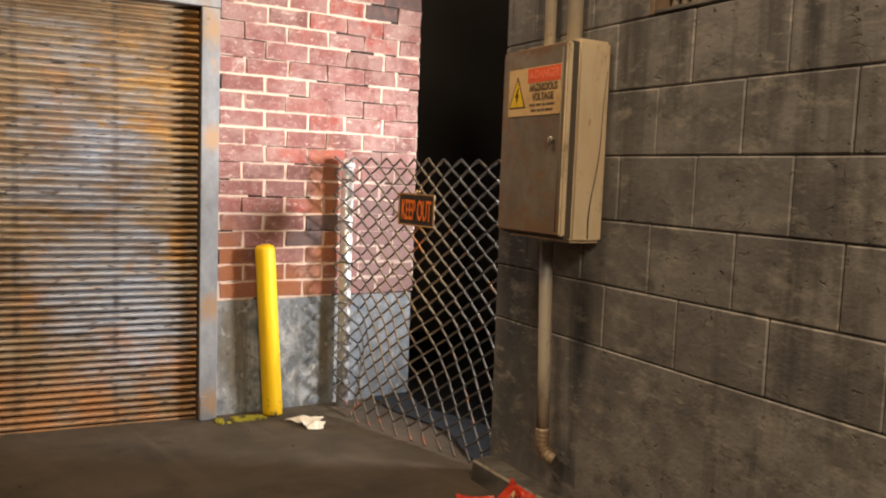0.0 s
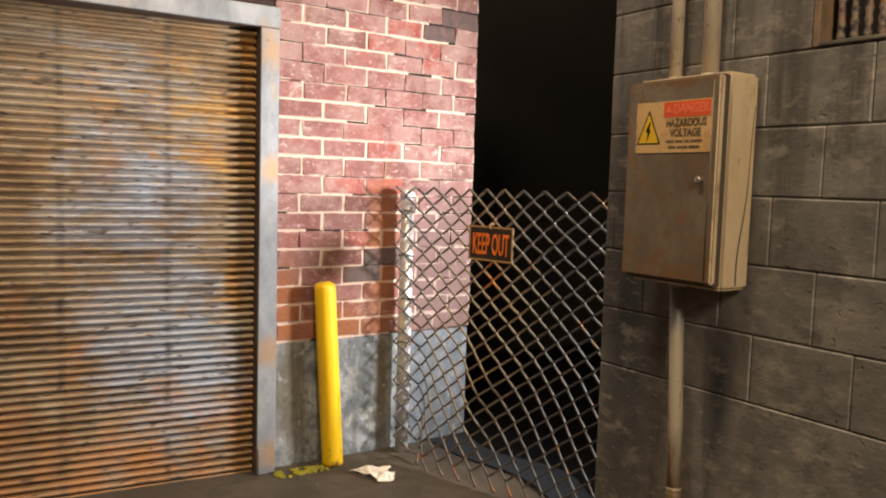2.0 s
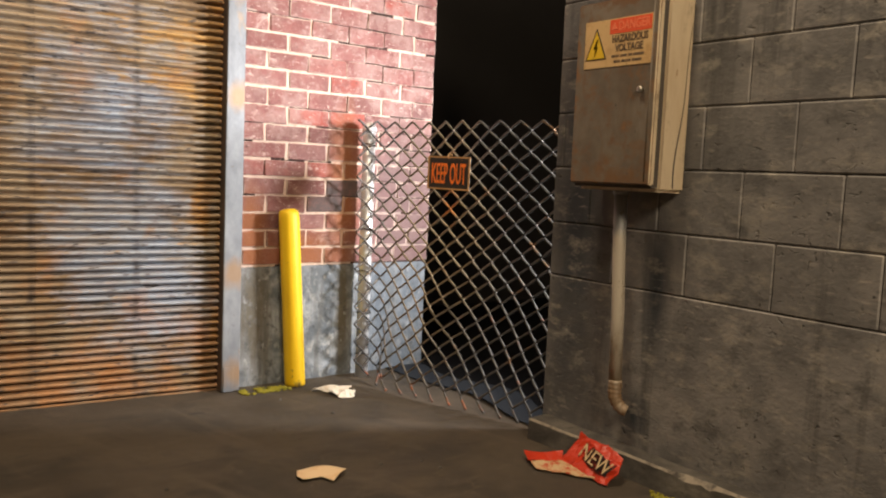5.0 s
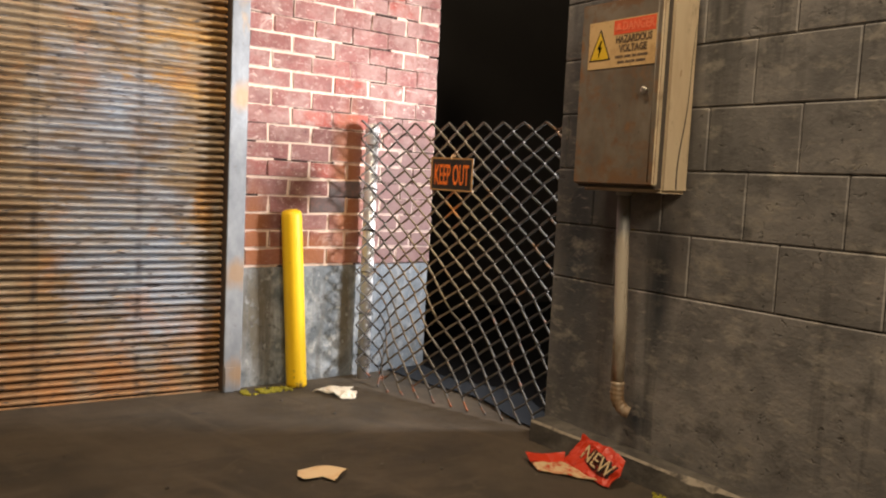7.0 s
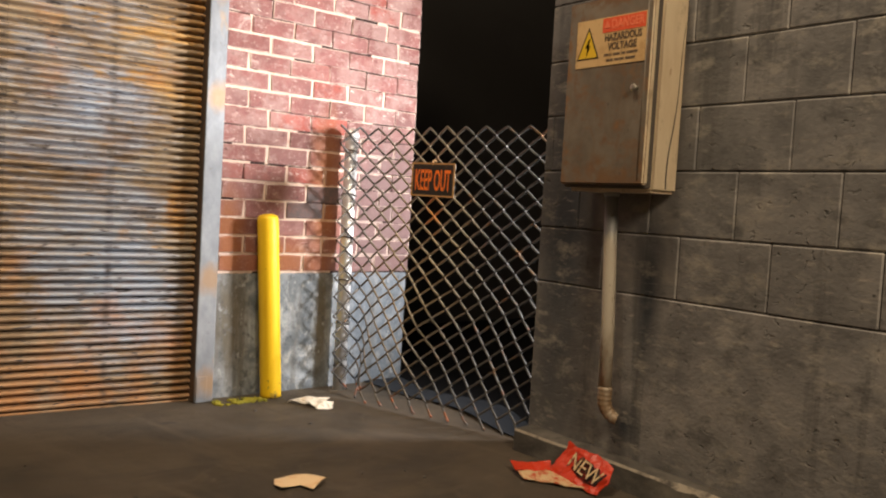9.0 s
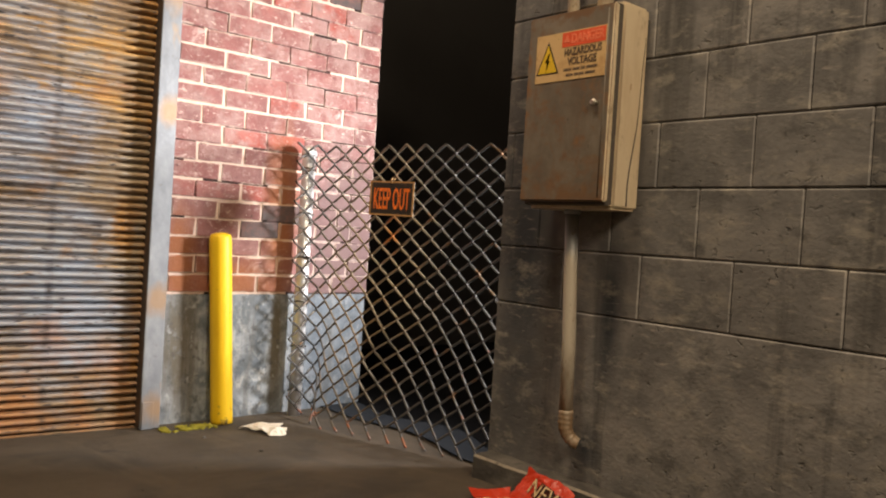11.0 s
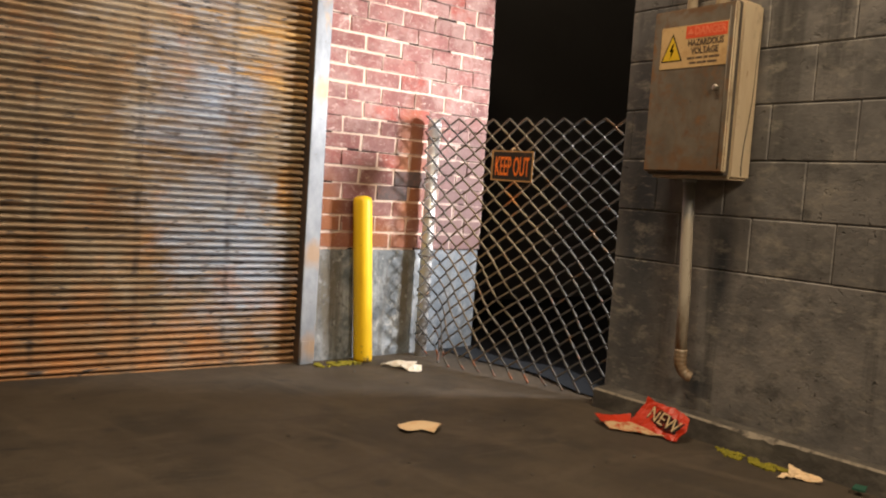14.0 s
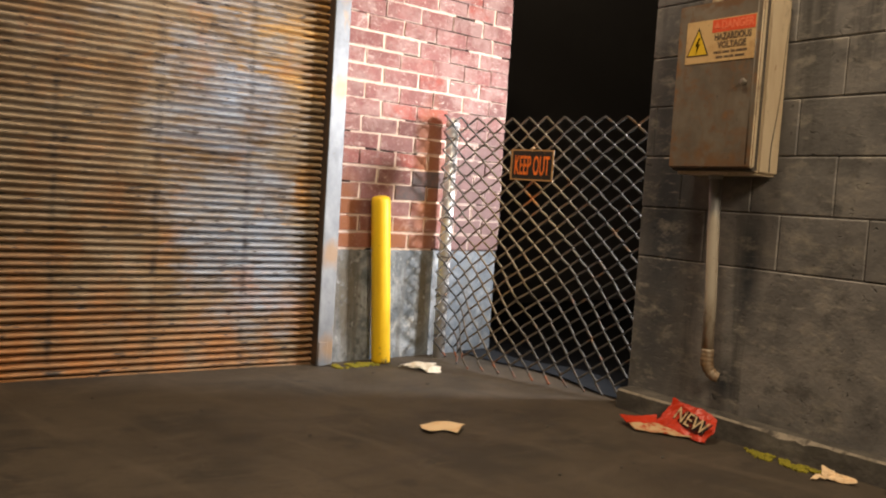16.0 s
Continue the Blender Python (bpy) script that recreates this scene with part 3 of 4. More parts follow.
def sheet(outline, thick, curl=None, cuts=3, mat_low=0):
    """A thin piece of paper with an outline in the plane, subdivided and curled by a function of x and y."""
    bm = bmesh.new()
    f = bm.faces.new([bm.verts.new((x, y, 0)) for x, y in outline])
    bmesh.ops.triangulate(bm, faces=[f])
    for _ in range(cuts):
        bmesh.ops.subdivide_edges(bm, edges=bm.edges[:], cuts=1, use_grid_fill=True)
    bmesh.ops.triangulate(bm, faces=bm.faces[:])
    if curl:
        for v in bm.verts:
            v.co.z = curl(v.co.x, v.co.y)
    r = bmesh.ops.extrude_face_region(bm, geom=bm.faces[:])
    for v in [g for g in r["geom"] if isinstance(g, bmesh.types.BMVert)]:
        v.co.z += thick
    for g in r["geom"]:
        if isinstance(g, bmesh.types.BMFace):
            g.material_index = 0
    bmesh.ops.recalc_face_normals(bm, faces=bm.faces[:])
    return bm


def lettering(name, words, size, material, parent, m, squeeze=1.0, depth=0.0008, bold=0.0):
    c = bpy.data.curves.new(name, "FONT")
    c.body, c.size, c.align_x, c.align_y, c.extrude = words, size, "CENTER", "CENTER", depth
    c.resolution_u, c.offset = 3, bold
    tmp = bpy.data.objects.new("tmp", c)
    scene.collection.objects.link(tmp)
    bpy.context.view_layer.update()
    me = bpy.data.meshes.new_from_object(tmp.evaluated_get(bpy.context.evaluated_depsgraph_get()))
    bpy.data.objects.remove(tmp)
    me.materials.clear()
    me.materials.append(material)
    ob = new(name, me)
    ob.parent = parent
    ob.matrix_local = m @ Matrix.Diagonal((squeeze, 1, 1, 1))
    return ob


def smoothstep(a, b, v):
    t = min(1.0, max(0.0, (v - a) / (b - a)))
    return t * t * (3 - 2 * t)


def floor_z(y):
    """The yard dips a little towards the brick wall."""
    return -0.012 * smoothstep(3.0, 4.4, y)


# ---- plan, metres ----
BRICK_Y = 4.50          # face of the brick wall
BLOCK_X = 1.955         # face of the block wall
BLOCK_END = 3.122       # its free end, beside the gap
BRICK_END = 2.245
DOOR_R, DOOR_TOP = 0.95, 2.16
FRAME_W, FRAME_Y = 0.095, 4.425
SLAT = 0.0366
DIP = -0.012


def build_ground():
    bm = bmesh.new()
    xs = np.concatenate([np.linspace(-5, -1.6, 6), np.linspace(-1.5, 2.4, 66), np.linspace(2.5, 7, 6)])
    ys = np.concatenate([np.linspace(-4, 0.8, 6), np.linspace(0.9, 4.7, 64), np.linspace(4.8, 7, 4)])
    grid = []
    for y in ys:
        grid.append([])
        for x in xs:
            n = noise.noise(Vector((x * 1.3, y * 1.3, 0))) * 0.006 + noise.noise(Vector((x * 5, y * 5, 2))) * 0.0025
            grid[-1].append(bm.verts.new((x, y, floor_z(y) + n - 0.004)))
    for a, b in zip(grid, grid[1:]):
        for i in range(len(xs) - 1):
            bm.faces.new((a[i], a[i + 1], b[i + 1], b[i]))
    g = part("ground", bm, MAT["asphalt"], smooth=True)
    tagged(g, "dark worn asphalt yard floor with stains and patches", "ground", kind="structure")


def build_surroundings():
    # side cloth, room walls and ceiling are unseen, added to close the place in
    for name, lo, hi, m, label in (
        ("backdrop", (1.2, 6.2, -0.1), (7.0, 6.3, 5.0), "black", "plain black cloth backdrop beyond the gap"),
        ("backdrop_cloth", (6.9, -4, -0.1), (7.0, 6.2, 5.0), "black", "unseen plain black cloth added at the side"),
        ("wall_south", (-5, -4.1, -0.1), (6.9, -4.0, 5.0), "room", "unseen plain painted wall added to close the room"),
        ("wall_west", (-5.1, -4, -0.1), (-5.0, 6.2, 5.0), "room", "unseen plain painted wall added to close the room"),
        ("ceiling", (-5, -4, 5.0), (6.9, 6.2, 5.1), "room", "unseen plain painted ceiling added to close the room"),
    ):
        tagged(part(name, box(lo, hi), MAT[m]), label, "wall" if "wall" in name else name.split("_")[0], kind="structure")


def cloth_edge(y):
    return 1.98 + 0.09 * smoothstep(3.2, 3.8, y) - 0.09 * smoothstep(3.8, 4.3, y) + 0.008 * math.sin(y * 9)


def build_dark_cloth():
    """Added floor cloth that keeps the gap dark: blue-grey strip, black velvet behind it."""
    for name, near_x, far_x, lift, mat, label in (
        ("dark_cloth", 0.0, 0.30, 0.0035, "black_floor", "dark blue-grey cloth strip added on the floor behind the fence"),
        ("velvet_cloth", 0.22, 4.85, 0.008, "velvet", "plain black velvet added on the floor to keep the gap dark"),
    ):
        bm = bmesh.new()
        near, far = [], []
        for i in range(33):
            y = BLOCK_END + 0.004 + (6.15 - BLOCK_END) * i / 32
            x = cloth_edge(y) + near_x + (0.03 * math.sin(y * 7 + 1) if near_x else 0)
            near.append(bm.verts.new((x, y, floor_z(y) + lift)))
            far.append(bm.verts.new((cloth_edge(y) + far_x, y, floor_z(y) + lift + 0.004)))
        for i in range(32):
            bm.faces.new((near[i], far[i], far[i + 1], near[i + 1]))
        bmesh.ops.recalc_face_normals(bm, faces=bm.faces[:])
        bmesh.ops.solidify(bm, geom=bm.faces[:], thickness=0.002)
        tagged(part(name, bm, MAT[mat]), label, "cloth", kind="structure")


def build_shutter():
    """Rusty steel roller shutter of narrow curved slats, a little out of square with the brick wall."""
    turn = -5.0
    sh = thing("roller_shutter", (DOOR_R + 0.05, 4.485, DIP), "rust-streaked steel roller shutter with narrow ribbed slats, closed", "shutter", turn=turn)
    width, seams = 3.0, (0.44, 0.89, 1.35, 1.80, 2.26)
    # one slat: a rounded rib over a narrow groove, pieced together at the seams
    prof = [(0.034, 0.0), (0.034, 0.006), (0.014, 0.009), (0.002, 0.013), (-0.003, 0.019), (-0.001, 0.026), (0.008, 0.032), (0.034, 0.0366)]
    bm = bmesh.new()
    ends = [0.0, *seams, width]
    rng = random.Random(4)
    for a, b in zip(ends, ends[1:]):
        n = 6
        rows = []
        for i in range(n + 1):
            x = -(a + 0.0003 + (b - a - 0.0006) * i / n)
            dy = 0.0012 * rng.uniform(-1, 1)
            rows.append([bm.verts.new((x, y + dy, z + 0.0008 * rng.uniform(-1, 1))) for y, z in prof])
        for p, q in zip(rows, rows[1:]):
            for k in range(len(prof) - 1):
                bm.faces.new((p[k], p[k + 1], q[k + 1], q[k]))
    bmesh.ops.recalc_face_normals(bm, faces=bm.faces[:])
    for f in bm.faces:
        if f.normal.y > 0:
            f.normal_flip()
    slat_mesh = mesh_of(bm, "slat", MAT["shutter"])
    slat_mesh.shade_smooth()
    for i in range(61):
        ob = new("slat", slat_mesh)
        ob.parent = sh
        ob.location = (rng.uniform(-0.002, 0.002), rng.uniform(-0.0015, 0.0015), 0.003 + i * SLAT)
        ob.rotation_euler = (rng.uniform(-0.03, 0.03), rng.uniform(-0.0006, 0.0006), 0)
    part("backing_sheet", box((-width, 0.038, 0), (0, 0.05, 2.26)), MAT["shutter_back"], sh)
    part("bottom_rail", box((-width, 0.002, -0.004), (-0.03, 0.014, 0.006), 0.002), MAT["shutter"], sh)


def build_door_frame():
    fr = thing("door_frame", (0, 0, 0), "weathered grey galvanised steel door frame round the shutter", "door frame", kind="structure")
    x0, x1 = DOOR_R, DOOR_R + FRAME_W
    bm = box((x0, FRAME_Y, DIP), (x1, 4.56, DOOR_TOP - 0.001), 0.004, 0)
    # the jamb's left side takes the shaded colour
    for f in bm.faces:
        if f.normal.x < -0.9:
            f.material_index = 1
    part("jamb", bm, [MAT["frame"], MAT["frame_shade"]], fr)
    bm = box((-2.2, FRAME_Y - 0.002, DOOR_TOP), (x1 + 0.002, 4.58, DOOR_TOP + 0.10), 0.004, 0)
    # so does the lintel's underside
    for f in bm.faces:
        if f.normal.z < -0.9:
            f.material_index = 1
    part("lintel", bm, [MAT["frame"], MAT["frame_shade"]], fr)
    part("lower_plate", box((x0 + 0.006, FRAME_Y - 0.006, DIP), (x1 - 0.035, FRAME_Y - 0.0005, DIP + 0.13), 0.002), MAT["frame"], fr)


def build_brick_wall():
    x0 = DOOR_R + FRAME_W
    bm = box((x0, BRICK_Y - 0.001, 0.62), (BRICK_END - 0.006, BRICK_Y + 0.26, 3.1))
    box((-3.4, BRICK_Y - 0.001, DOOR_TOP + 0.10), (x0, BRICK_Y + 0.26, 3.1), bm=bm)
    wall = part("wall_north", bm, MAT["bare_joint"])
    tagged(wall, "old red brick wall with pale mortar and missing joints", "wall", kind="structure")
    bm = box((x0, BRICK_Y - 0.008, -0.08), (BRICK_END - 0.004, BRICK_Y + 0.26, 0.622), 0.006, 0, segments=2)
    tagged(part("plinth", bm, MAT["plinth"]), "mottled blue-grey concrete plinth below the brick wall", "plinth", kind="structure")
    return wall


def brick_mesh(length, kind, rng, left=0.0, low=0.0):
    bm = box((-length / 2 - left, -0.0095, -0.0415 - low), (length / 2, 0.02, 0.0415), 0.004, 1)
    for v in bm.verts:
        if v.co.y < 0:
            v.co.x += rng.uniform(-0.0045, 0.0045)
            v.co.z += rng.uniform(-0.0035, 0.0035)
            v.co.y += rng.uniform(-0.0015, 0.0015)
    return mesh_of(bm, "brick", [MAT[kind], MAT["burnt_brick" if kind == "burnt_brick" else "brick_edge"]])


# beds that kept their pale mortar, from x to x, row by row; the rest have lost it
PALE_BEDS = {
    0: [(1.04, 1.26), (1.40, 1.72)], 1: [(1.04, 2.25)], 2: [(1.04, 2.25)], 3: [(1.04, 1.27), (1.36, 2.05)], 4: [(1.14, 1.54)], 5: [(1.06, 1.86)],
    6: [(1.04, 1.22), (1.58, 2.05)], 7: [(1.12, 2.04)], 8: [(1.19, 1.48)], 9: [(1.06, 1.29), (1.80, 1.95)], 10: [(1.04, 2.12)], 11: [(1.04, 1.68)],
    12: [(1.04, 1.44)], 13: [(1.06, 1.60), (1.92, 2.18)], 14: [], 15: [(1.42, 1.80), (1.95, 2.01), (2.10, 2.25)], 16: [(1.26, 1.71)],
    17: [(1.13, 2.05)], 18: [(1.75, 1.92)], 19: [(1.70, 2.00)],
}
PALE_HEADS = {
    8: (1.30,), 9: (1.17, 1.43, 1.91), 10: (1.30, 1.53, 1.79, 2.00), 11: (1.19,), 12: (1.31, 1.55, 2.01), 13: (1.20, 1.44, 2.11), 14: (1.57, 2.01),
    15: (1.45, 1.67, 2.11), 16: (1.31, 1.55), 17: (1.19, 1.43, 1.66, 1.89), 18: (1.55, 1.79),
}


def build_bricks(wall):
    rng = random.Random(11)
    row_h, z0 = 0.0934, 0.630
    x0 = DOOR_R + FRAME_W
    dark = {(3, 2), (4, 2), (17, 4), (18, 4)}
    red = ((5, 1.55), (8, 1.42), (8, 1.66), (10, 1.67), (15, 2.00), (16, 1.68), (16, 1.90), (17, 1.78), (20, 1.5), (22, 1.9))
    strips = []
    for row in range(27):
        z = z0 + (row + 0.5) * row_h
        joints = []
        for k in range(-20, 8):
            kk = max(k, 0)
            joints.append((1.19 if row % 2 else 1.31) + 0.245 * k - 0.0042 * kk * kk + rng.uniform(-0.008, 0.008))
        left = x0 + 0.004 if z < DOOR_TOP + 0.15 else -3.3
        beds = PALE_BEDS.get(row, [(c, c + rng.uniform(0.2, 0.6)) for c in np.arange(left, BRICK_END, 0.7)])
        low_z = z - row_h / 2
        strips += [(xa, min(xb, BRICK_END), low_z - 0.0085, low_z + 0.0085) for xa, xb in beds]
        for k, (a, b) in enumerate(zip(joints, joints[1:])):
            a, b = max(a, left), b if b < BRICK_END - 0.03 else BRICK_END + 0.0056
            if a > BRICK_END - 0.03 or b - a < 0.035:
                continue
            gap = 0.0056
            # joints that lost their mortar close up to a dark crack
            mid = (a + b) / 2
            low = not any(xa < mid < xb for xa, xb in beds)
            if row in PALE_HEADS:
                head = not any(abs(a - x) < 0.05 for x in PALE_HEADS[row])
            else:
                head = rng.random() < (0.12 if row < 8 else 0.6)
            ob = new("brick", brick_mesh(b - a - 2 * gap, "burnt_brick" if (row, k - 19) in dark else "red_brick" if any(r == row and abs(mid - x) < 0.06 for r, x in red) else "brick", rng, rng.uniform(0.006, 0.0095) if head else 0.0, rng.uniform(0.0045, 0.0070) if low else 0.0))
            if not head and a > left:
                strips.append((a - 0.0090, a + 0.0090, low_z, low_z + row_h))
            ob.parent = wall
            out = abs(rng.gauss(0, 0.0022)) + (0.004 if rng.random() < 0.10 else 0)
            ob.location = (mid, BRICK_Y - out, z + rng.uniform(-0.002, 0.002))
            ob.rotation_euler = (0, rng.uniform(-0.008, 0.008), rng.uniform(-0.008, 0.008))
    # pale mortar left in the joints, uneven in depth
    verts, faces = [], []
    for xa, xb, za, zb in strips:
        xb = min(xb, BRICK_END - 0.004)
        n = max(1, round((xb - xa) / 0.018))
        base = len(verts)
        for i in range(n + 1):
            x = xa + (xb - xa) * i / n
            y = BRICK_Y - 0.0058 + rng.uniform(-0.0016, 0.0016)
            verts += [(x, BRICK_Y + 0.004, za), (x, y, za + rng.uniform(-0.002, 0.004)), (x, y, zb - rng.uniform(-0.002, 0.004)), (x, BRICK_Y + 0.004, zb)]
        for i in range(n):
            p = base + i * 4
            faces += [(p + q, p + 4 + q, p + 5 + q, p + 1 + q) for q in range(3)]
        e = base + n * 4
        faces += [(base, base + 1, base + 2, base + 3), (e + 3, e + 2, e + 1, e)]
    me = bpy.data.meshes.new("mortar")
    me.from_pydata(verts, [], faces)
    me.materials.append(MAT["mortar"])
    ob = new("mortar", me)
    ob.parent = wall
    tagged(ob, kind="stuff")


WIN_Y0, WIN_Y1, WIN_Z0, WIN_Z1 = 1.45, 2.252, 1.909, 2.55


def build_block_wall():
    bx = BLOCK_X + 0.007
    bm = box((bx, -3.9, -0.08), (bx + 0.10, BLOCK_END - 0.006, WIN_Z0 - 0.001))
    box((bx, -3.9, WIN_Z0), (bx + 0.10, WIN_Y0, WIN_Z1), bm=bm)
    box((bx, WIN_Y1, WIN_Z0), (bx + 0.10, BLOCK_END - 0.006, WIN_Z1), bm=bm)
    box((bx, -3.9, WIN_Z1 + 0.001), (bx + 0.10, BLOCK_END - 0.006, 3.1), bm=bm)
    wall = part("wall_east", bm, MAT["joint"])
    tagged(wall, "dark grey painted concrete block wall with rubbed edges", "wall", kind="structure")
    return wall


def build_blocks(wall):
    rng = random.Random(23)
    rows = [0.728, 0.963, 1.202, 1.435, 1.665, 1.905, 2.14, 2.375, 2.61, 2.845]
    bands = [(-0.02, 0.728, None)] + [(a, b, i) for i, (a, b) in enumerate(zip(rows, rows[1:]))]
    for z0, z1, i in bands:
        if i is None:
            ends = [BLOCK_END, -3.8]
        else:
            step = 0.357
            first = (2.406 if i != 2 else 2.362) + 2 * step if i % 2 == 0 else 2.190 + 3 * step
            ends = [BLOCK_END] + [first - step * k for k in range(17) if first - step * k < BLOCK_END - 0.04]
        for b, a in zip(ends, ends[1:]):
            spans = [(a, b, z0, z1)]
            if z1 > WIN_Z0 and z0 < WIN_Z1 and a < WIN_Y1 and b > WIN_Y0:
                spans = []
                if z0 < WIN_Z0 - 0.03:
                    spans.append((a, b, z0, WIN_Z0 - 0.004))
                if b > WIN_Y1 + 0.03:
                    spans.append((WIN_Y1 + 0.002, b, max(z0, WIN_Z0 - 0.004), z1))
                if a < WIN_Y0 - 0.03:
                    spans.append((a, WIN_Y0 - 0.002, z0, z1))
            for p, q, lo, hi in spans:
                g = 0.0016
                out = rng.uniform(-0.0015, 0.0015)
                bm = box((BLOCK_X + out, p + g, lo + 0.0026), (BLOCK_X + 0.03, q - g, hi - 0.0026), 0.0045, 1)
                for v in bm.verts:
                    v.co.y += rng.uniform(-0.001, 0.001)
                    v.co.z += rng.uniform(-0.001, 0.001)
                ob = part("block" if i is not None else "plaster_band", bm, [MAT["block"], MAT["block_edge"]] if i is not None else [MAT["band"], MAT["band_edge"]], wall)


def build_window():
    w = thing("window_1", (0, 0, 0), "small barred opening with rusty grille in the block wall", "window", kind="structure")
    x = BLOCK_X
    bm = box((x - 0.004, WIN_Y1 - 0.022, WIN_Z0), (x + 0.105, WIN_Y1, WIN_Z1), 0.003)
    box((x - 0.004, WIN_Y0, WIN_Z0), (x + 0.105, WIN_Y0 + 0.022, WIN_Z1), 0.003, bm=bm)
    part("window_frame", bm, MAT["rusty_frame"], w)
    part("window_sill", box((x - 0.006, WIN_Y0 + 0.022, WIN_Z0), (x + 0.105, WIN_Y1 - 0.022, WIN_Z0 + 0.014), 0.003), MAT["ledge"], w)
    part("back_panel", box((x + 0.108, WIN_Y0, WIN_Z0), (x + 0.118, WIN_Y1, WIN_Z1)), MAT["black"], w)
    bar = tube([(0, 0, 0.014 + i * 0.0192) for i in range(31)], [0.010 + 0.004 * (i % 2) for i in range(31)], 8)
    me = mesh_of(bar, "bar", MAT["grille"])
    me.shade_smooth()
    for k in range(16):
        ob = new("bar", me)
        ob.parent = w
        ob.location = (x + 0.06, WIN_Y1 - 0.055 - 0.043 * k, WIN_Z0)


def build_ledge():
    bm = bmesh.new()
    n = 220
    rows = []
    for i in range(n + 1):
        y = 3.09 - 4.0 * i / n
        chip = 0.012 * max(0, noise.noise(Vector((y * 9, 3, 1))) - 0.1) + 0.003 * noise.noise(Vector((y * 40, 1, 1)))
        chip += 0.014 * smoothstep(2.10, 2.16, y) * (1 - smoothstep(2.30, 2.37, y)) * (0.6 + noise.noise(Vector((y * 24, 5, 0))))
        chip = max(0, chip)
        wob = 0.005 * noise.noise(Vector((y * 2.5, 0, 0)))
        x, top = 1.850 + 0.042 * (3.03 - y) + wob, 0.091 + 0.004 * noise.noise(Vector((y * 4, 9, 0)))
        x = min(x, 1.94)
        rows.append([bm.verts.new(p) for p in ((x - 0.004, y, -0.03), (x, y, top - 0.009 - chip), (x + 0.006 + chip, y, top), (x + 0.03, y, top + 0.002), (1.975, y, top + 0.003))])
    for a, b in zip(rows, rows[1:]):
        for k in range(4):
            f = bm.faces.new((a[k], a[k + 1], b[k + 1], b[k]))
            f.material_index = 1 if k == 1 else 0
    bm.faces.new(rows[0] + [bm.verts.new((1.97, rows[0][0].co.y, -0.03))])
    bmesh.ops.recalc_face_normals(bm, faces=bm.faces[:])
    lg = part("kerb_ledge", bm, [MAT["ledge"], MAT["ledge_edge"]])
    tagged(lg, "low chipped concrete ledge along the foot of the block wall", "ledge", kind="structure")


def build_bollard():
    b = thing("bollard", (1.350, 4.402, DIP), "bright yellow painted round steel bollard, leaning slightly", "bollard")
    r = 0.0540
    zs = [(0.0, r), (0.02, r * 1.01), (0.5, r), (0.90, r), (0.925, r * 0.97), (0.937, r * 0.86), (0.943, r * 0.6), (0.945, 0.01)]
    part("cap", tube([(-0.0563, 0.0113, 0.9445), (-0.0565, 0.0113, 0.9465)], [0.03, 0.018], 20), MAT["yellow"], b, smooth=True)
    part("pipe", tube([(-0.058 * z / 0.97, 0.012 * z, z) for z, _ in zs], [q for _, q in zs], 28), MAT["yellow"], b, smooth=True)
    return b


FENCE_A, FENCE_B = Vector((1.83, 4.40, 0)), Vector((2.17, 3.20, 0))
FENCE_H = 1.425
POST_X, POST_Y = 1.768, 4.412


def fence_point(s, z, off=0.0):
    """A place on the sagging wire netting: s metres along it, z metres up; its foot is pushed out and drawn together."""
    d = (FENCE_B - FENCE_A).normalized()
    nrm = Vector((d.y, -d.x, 0))
    if nrm.x > 0:
        nrm = -nrm
    s *= 1 - 0.13 * (1 - smoothstep(0.0, 1.1, z))
    turn_s = 0.035
    push = 0.20 * max(0, 1 - z / 0.62) ** 1.4 * smoothstep(turn_s, 0.25, s)
    push += 0.018 * math.sin(s * 5.1 + 0.6) * math.sin(z * 3.0 + 0.4) * smoothstep(turn_s, 0.2, s) + 0.06 * math.exp(-((s - 0.5) / 0.14) ** 2 - ((z - 0.42) / 0.22) ** 2)
    p = FENCE_A + d * max(s, turn_s) + nrm * (push + off)
    if s < turn_s:  # the free edge wraps past the front of the post
        p += Vector((0.98, 0.03, 0)) * (s - turn_s)
    p.z = floor_z(p.y) * (1 - min(1, z / 1.4)) + 0.006 + z
    return p


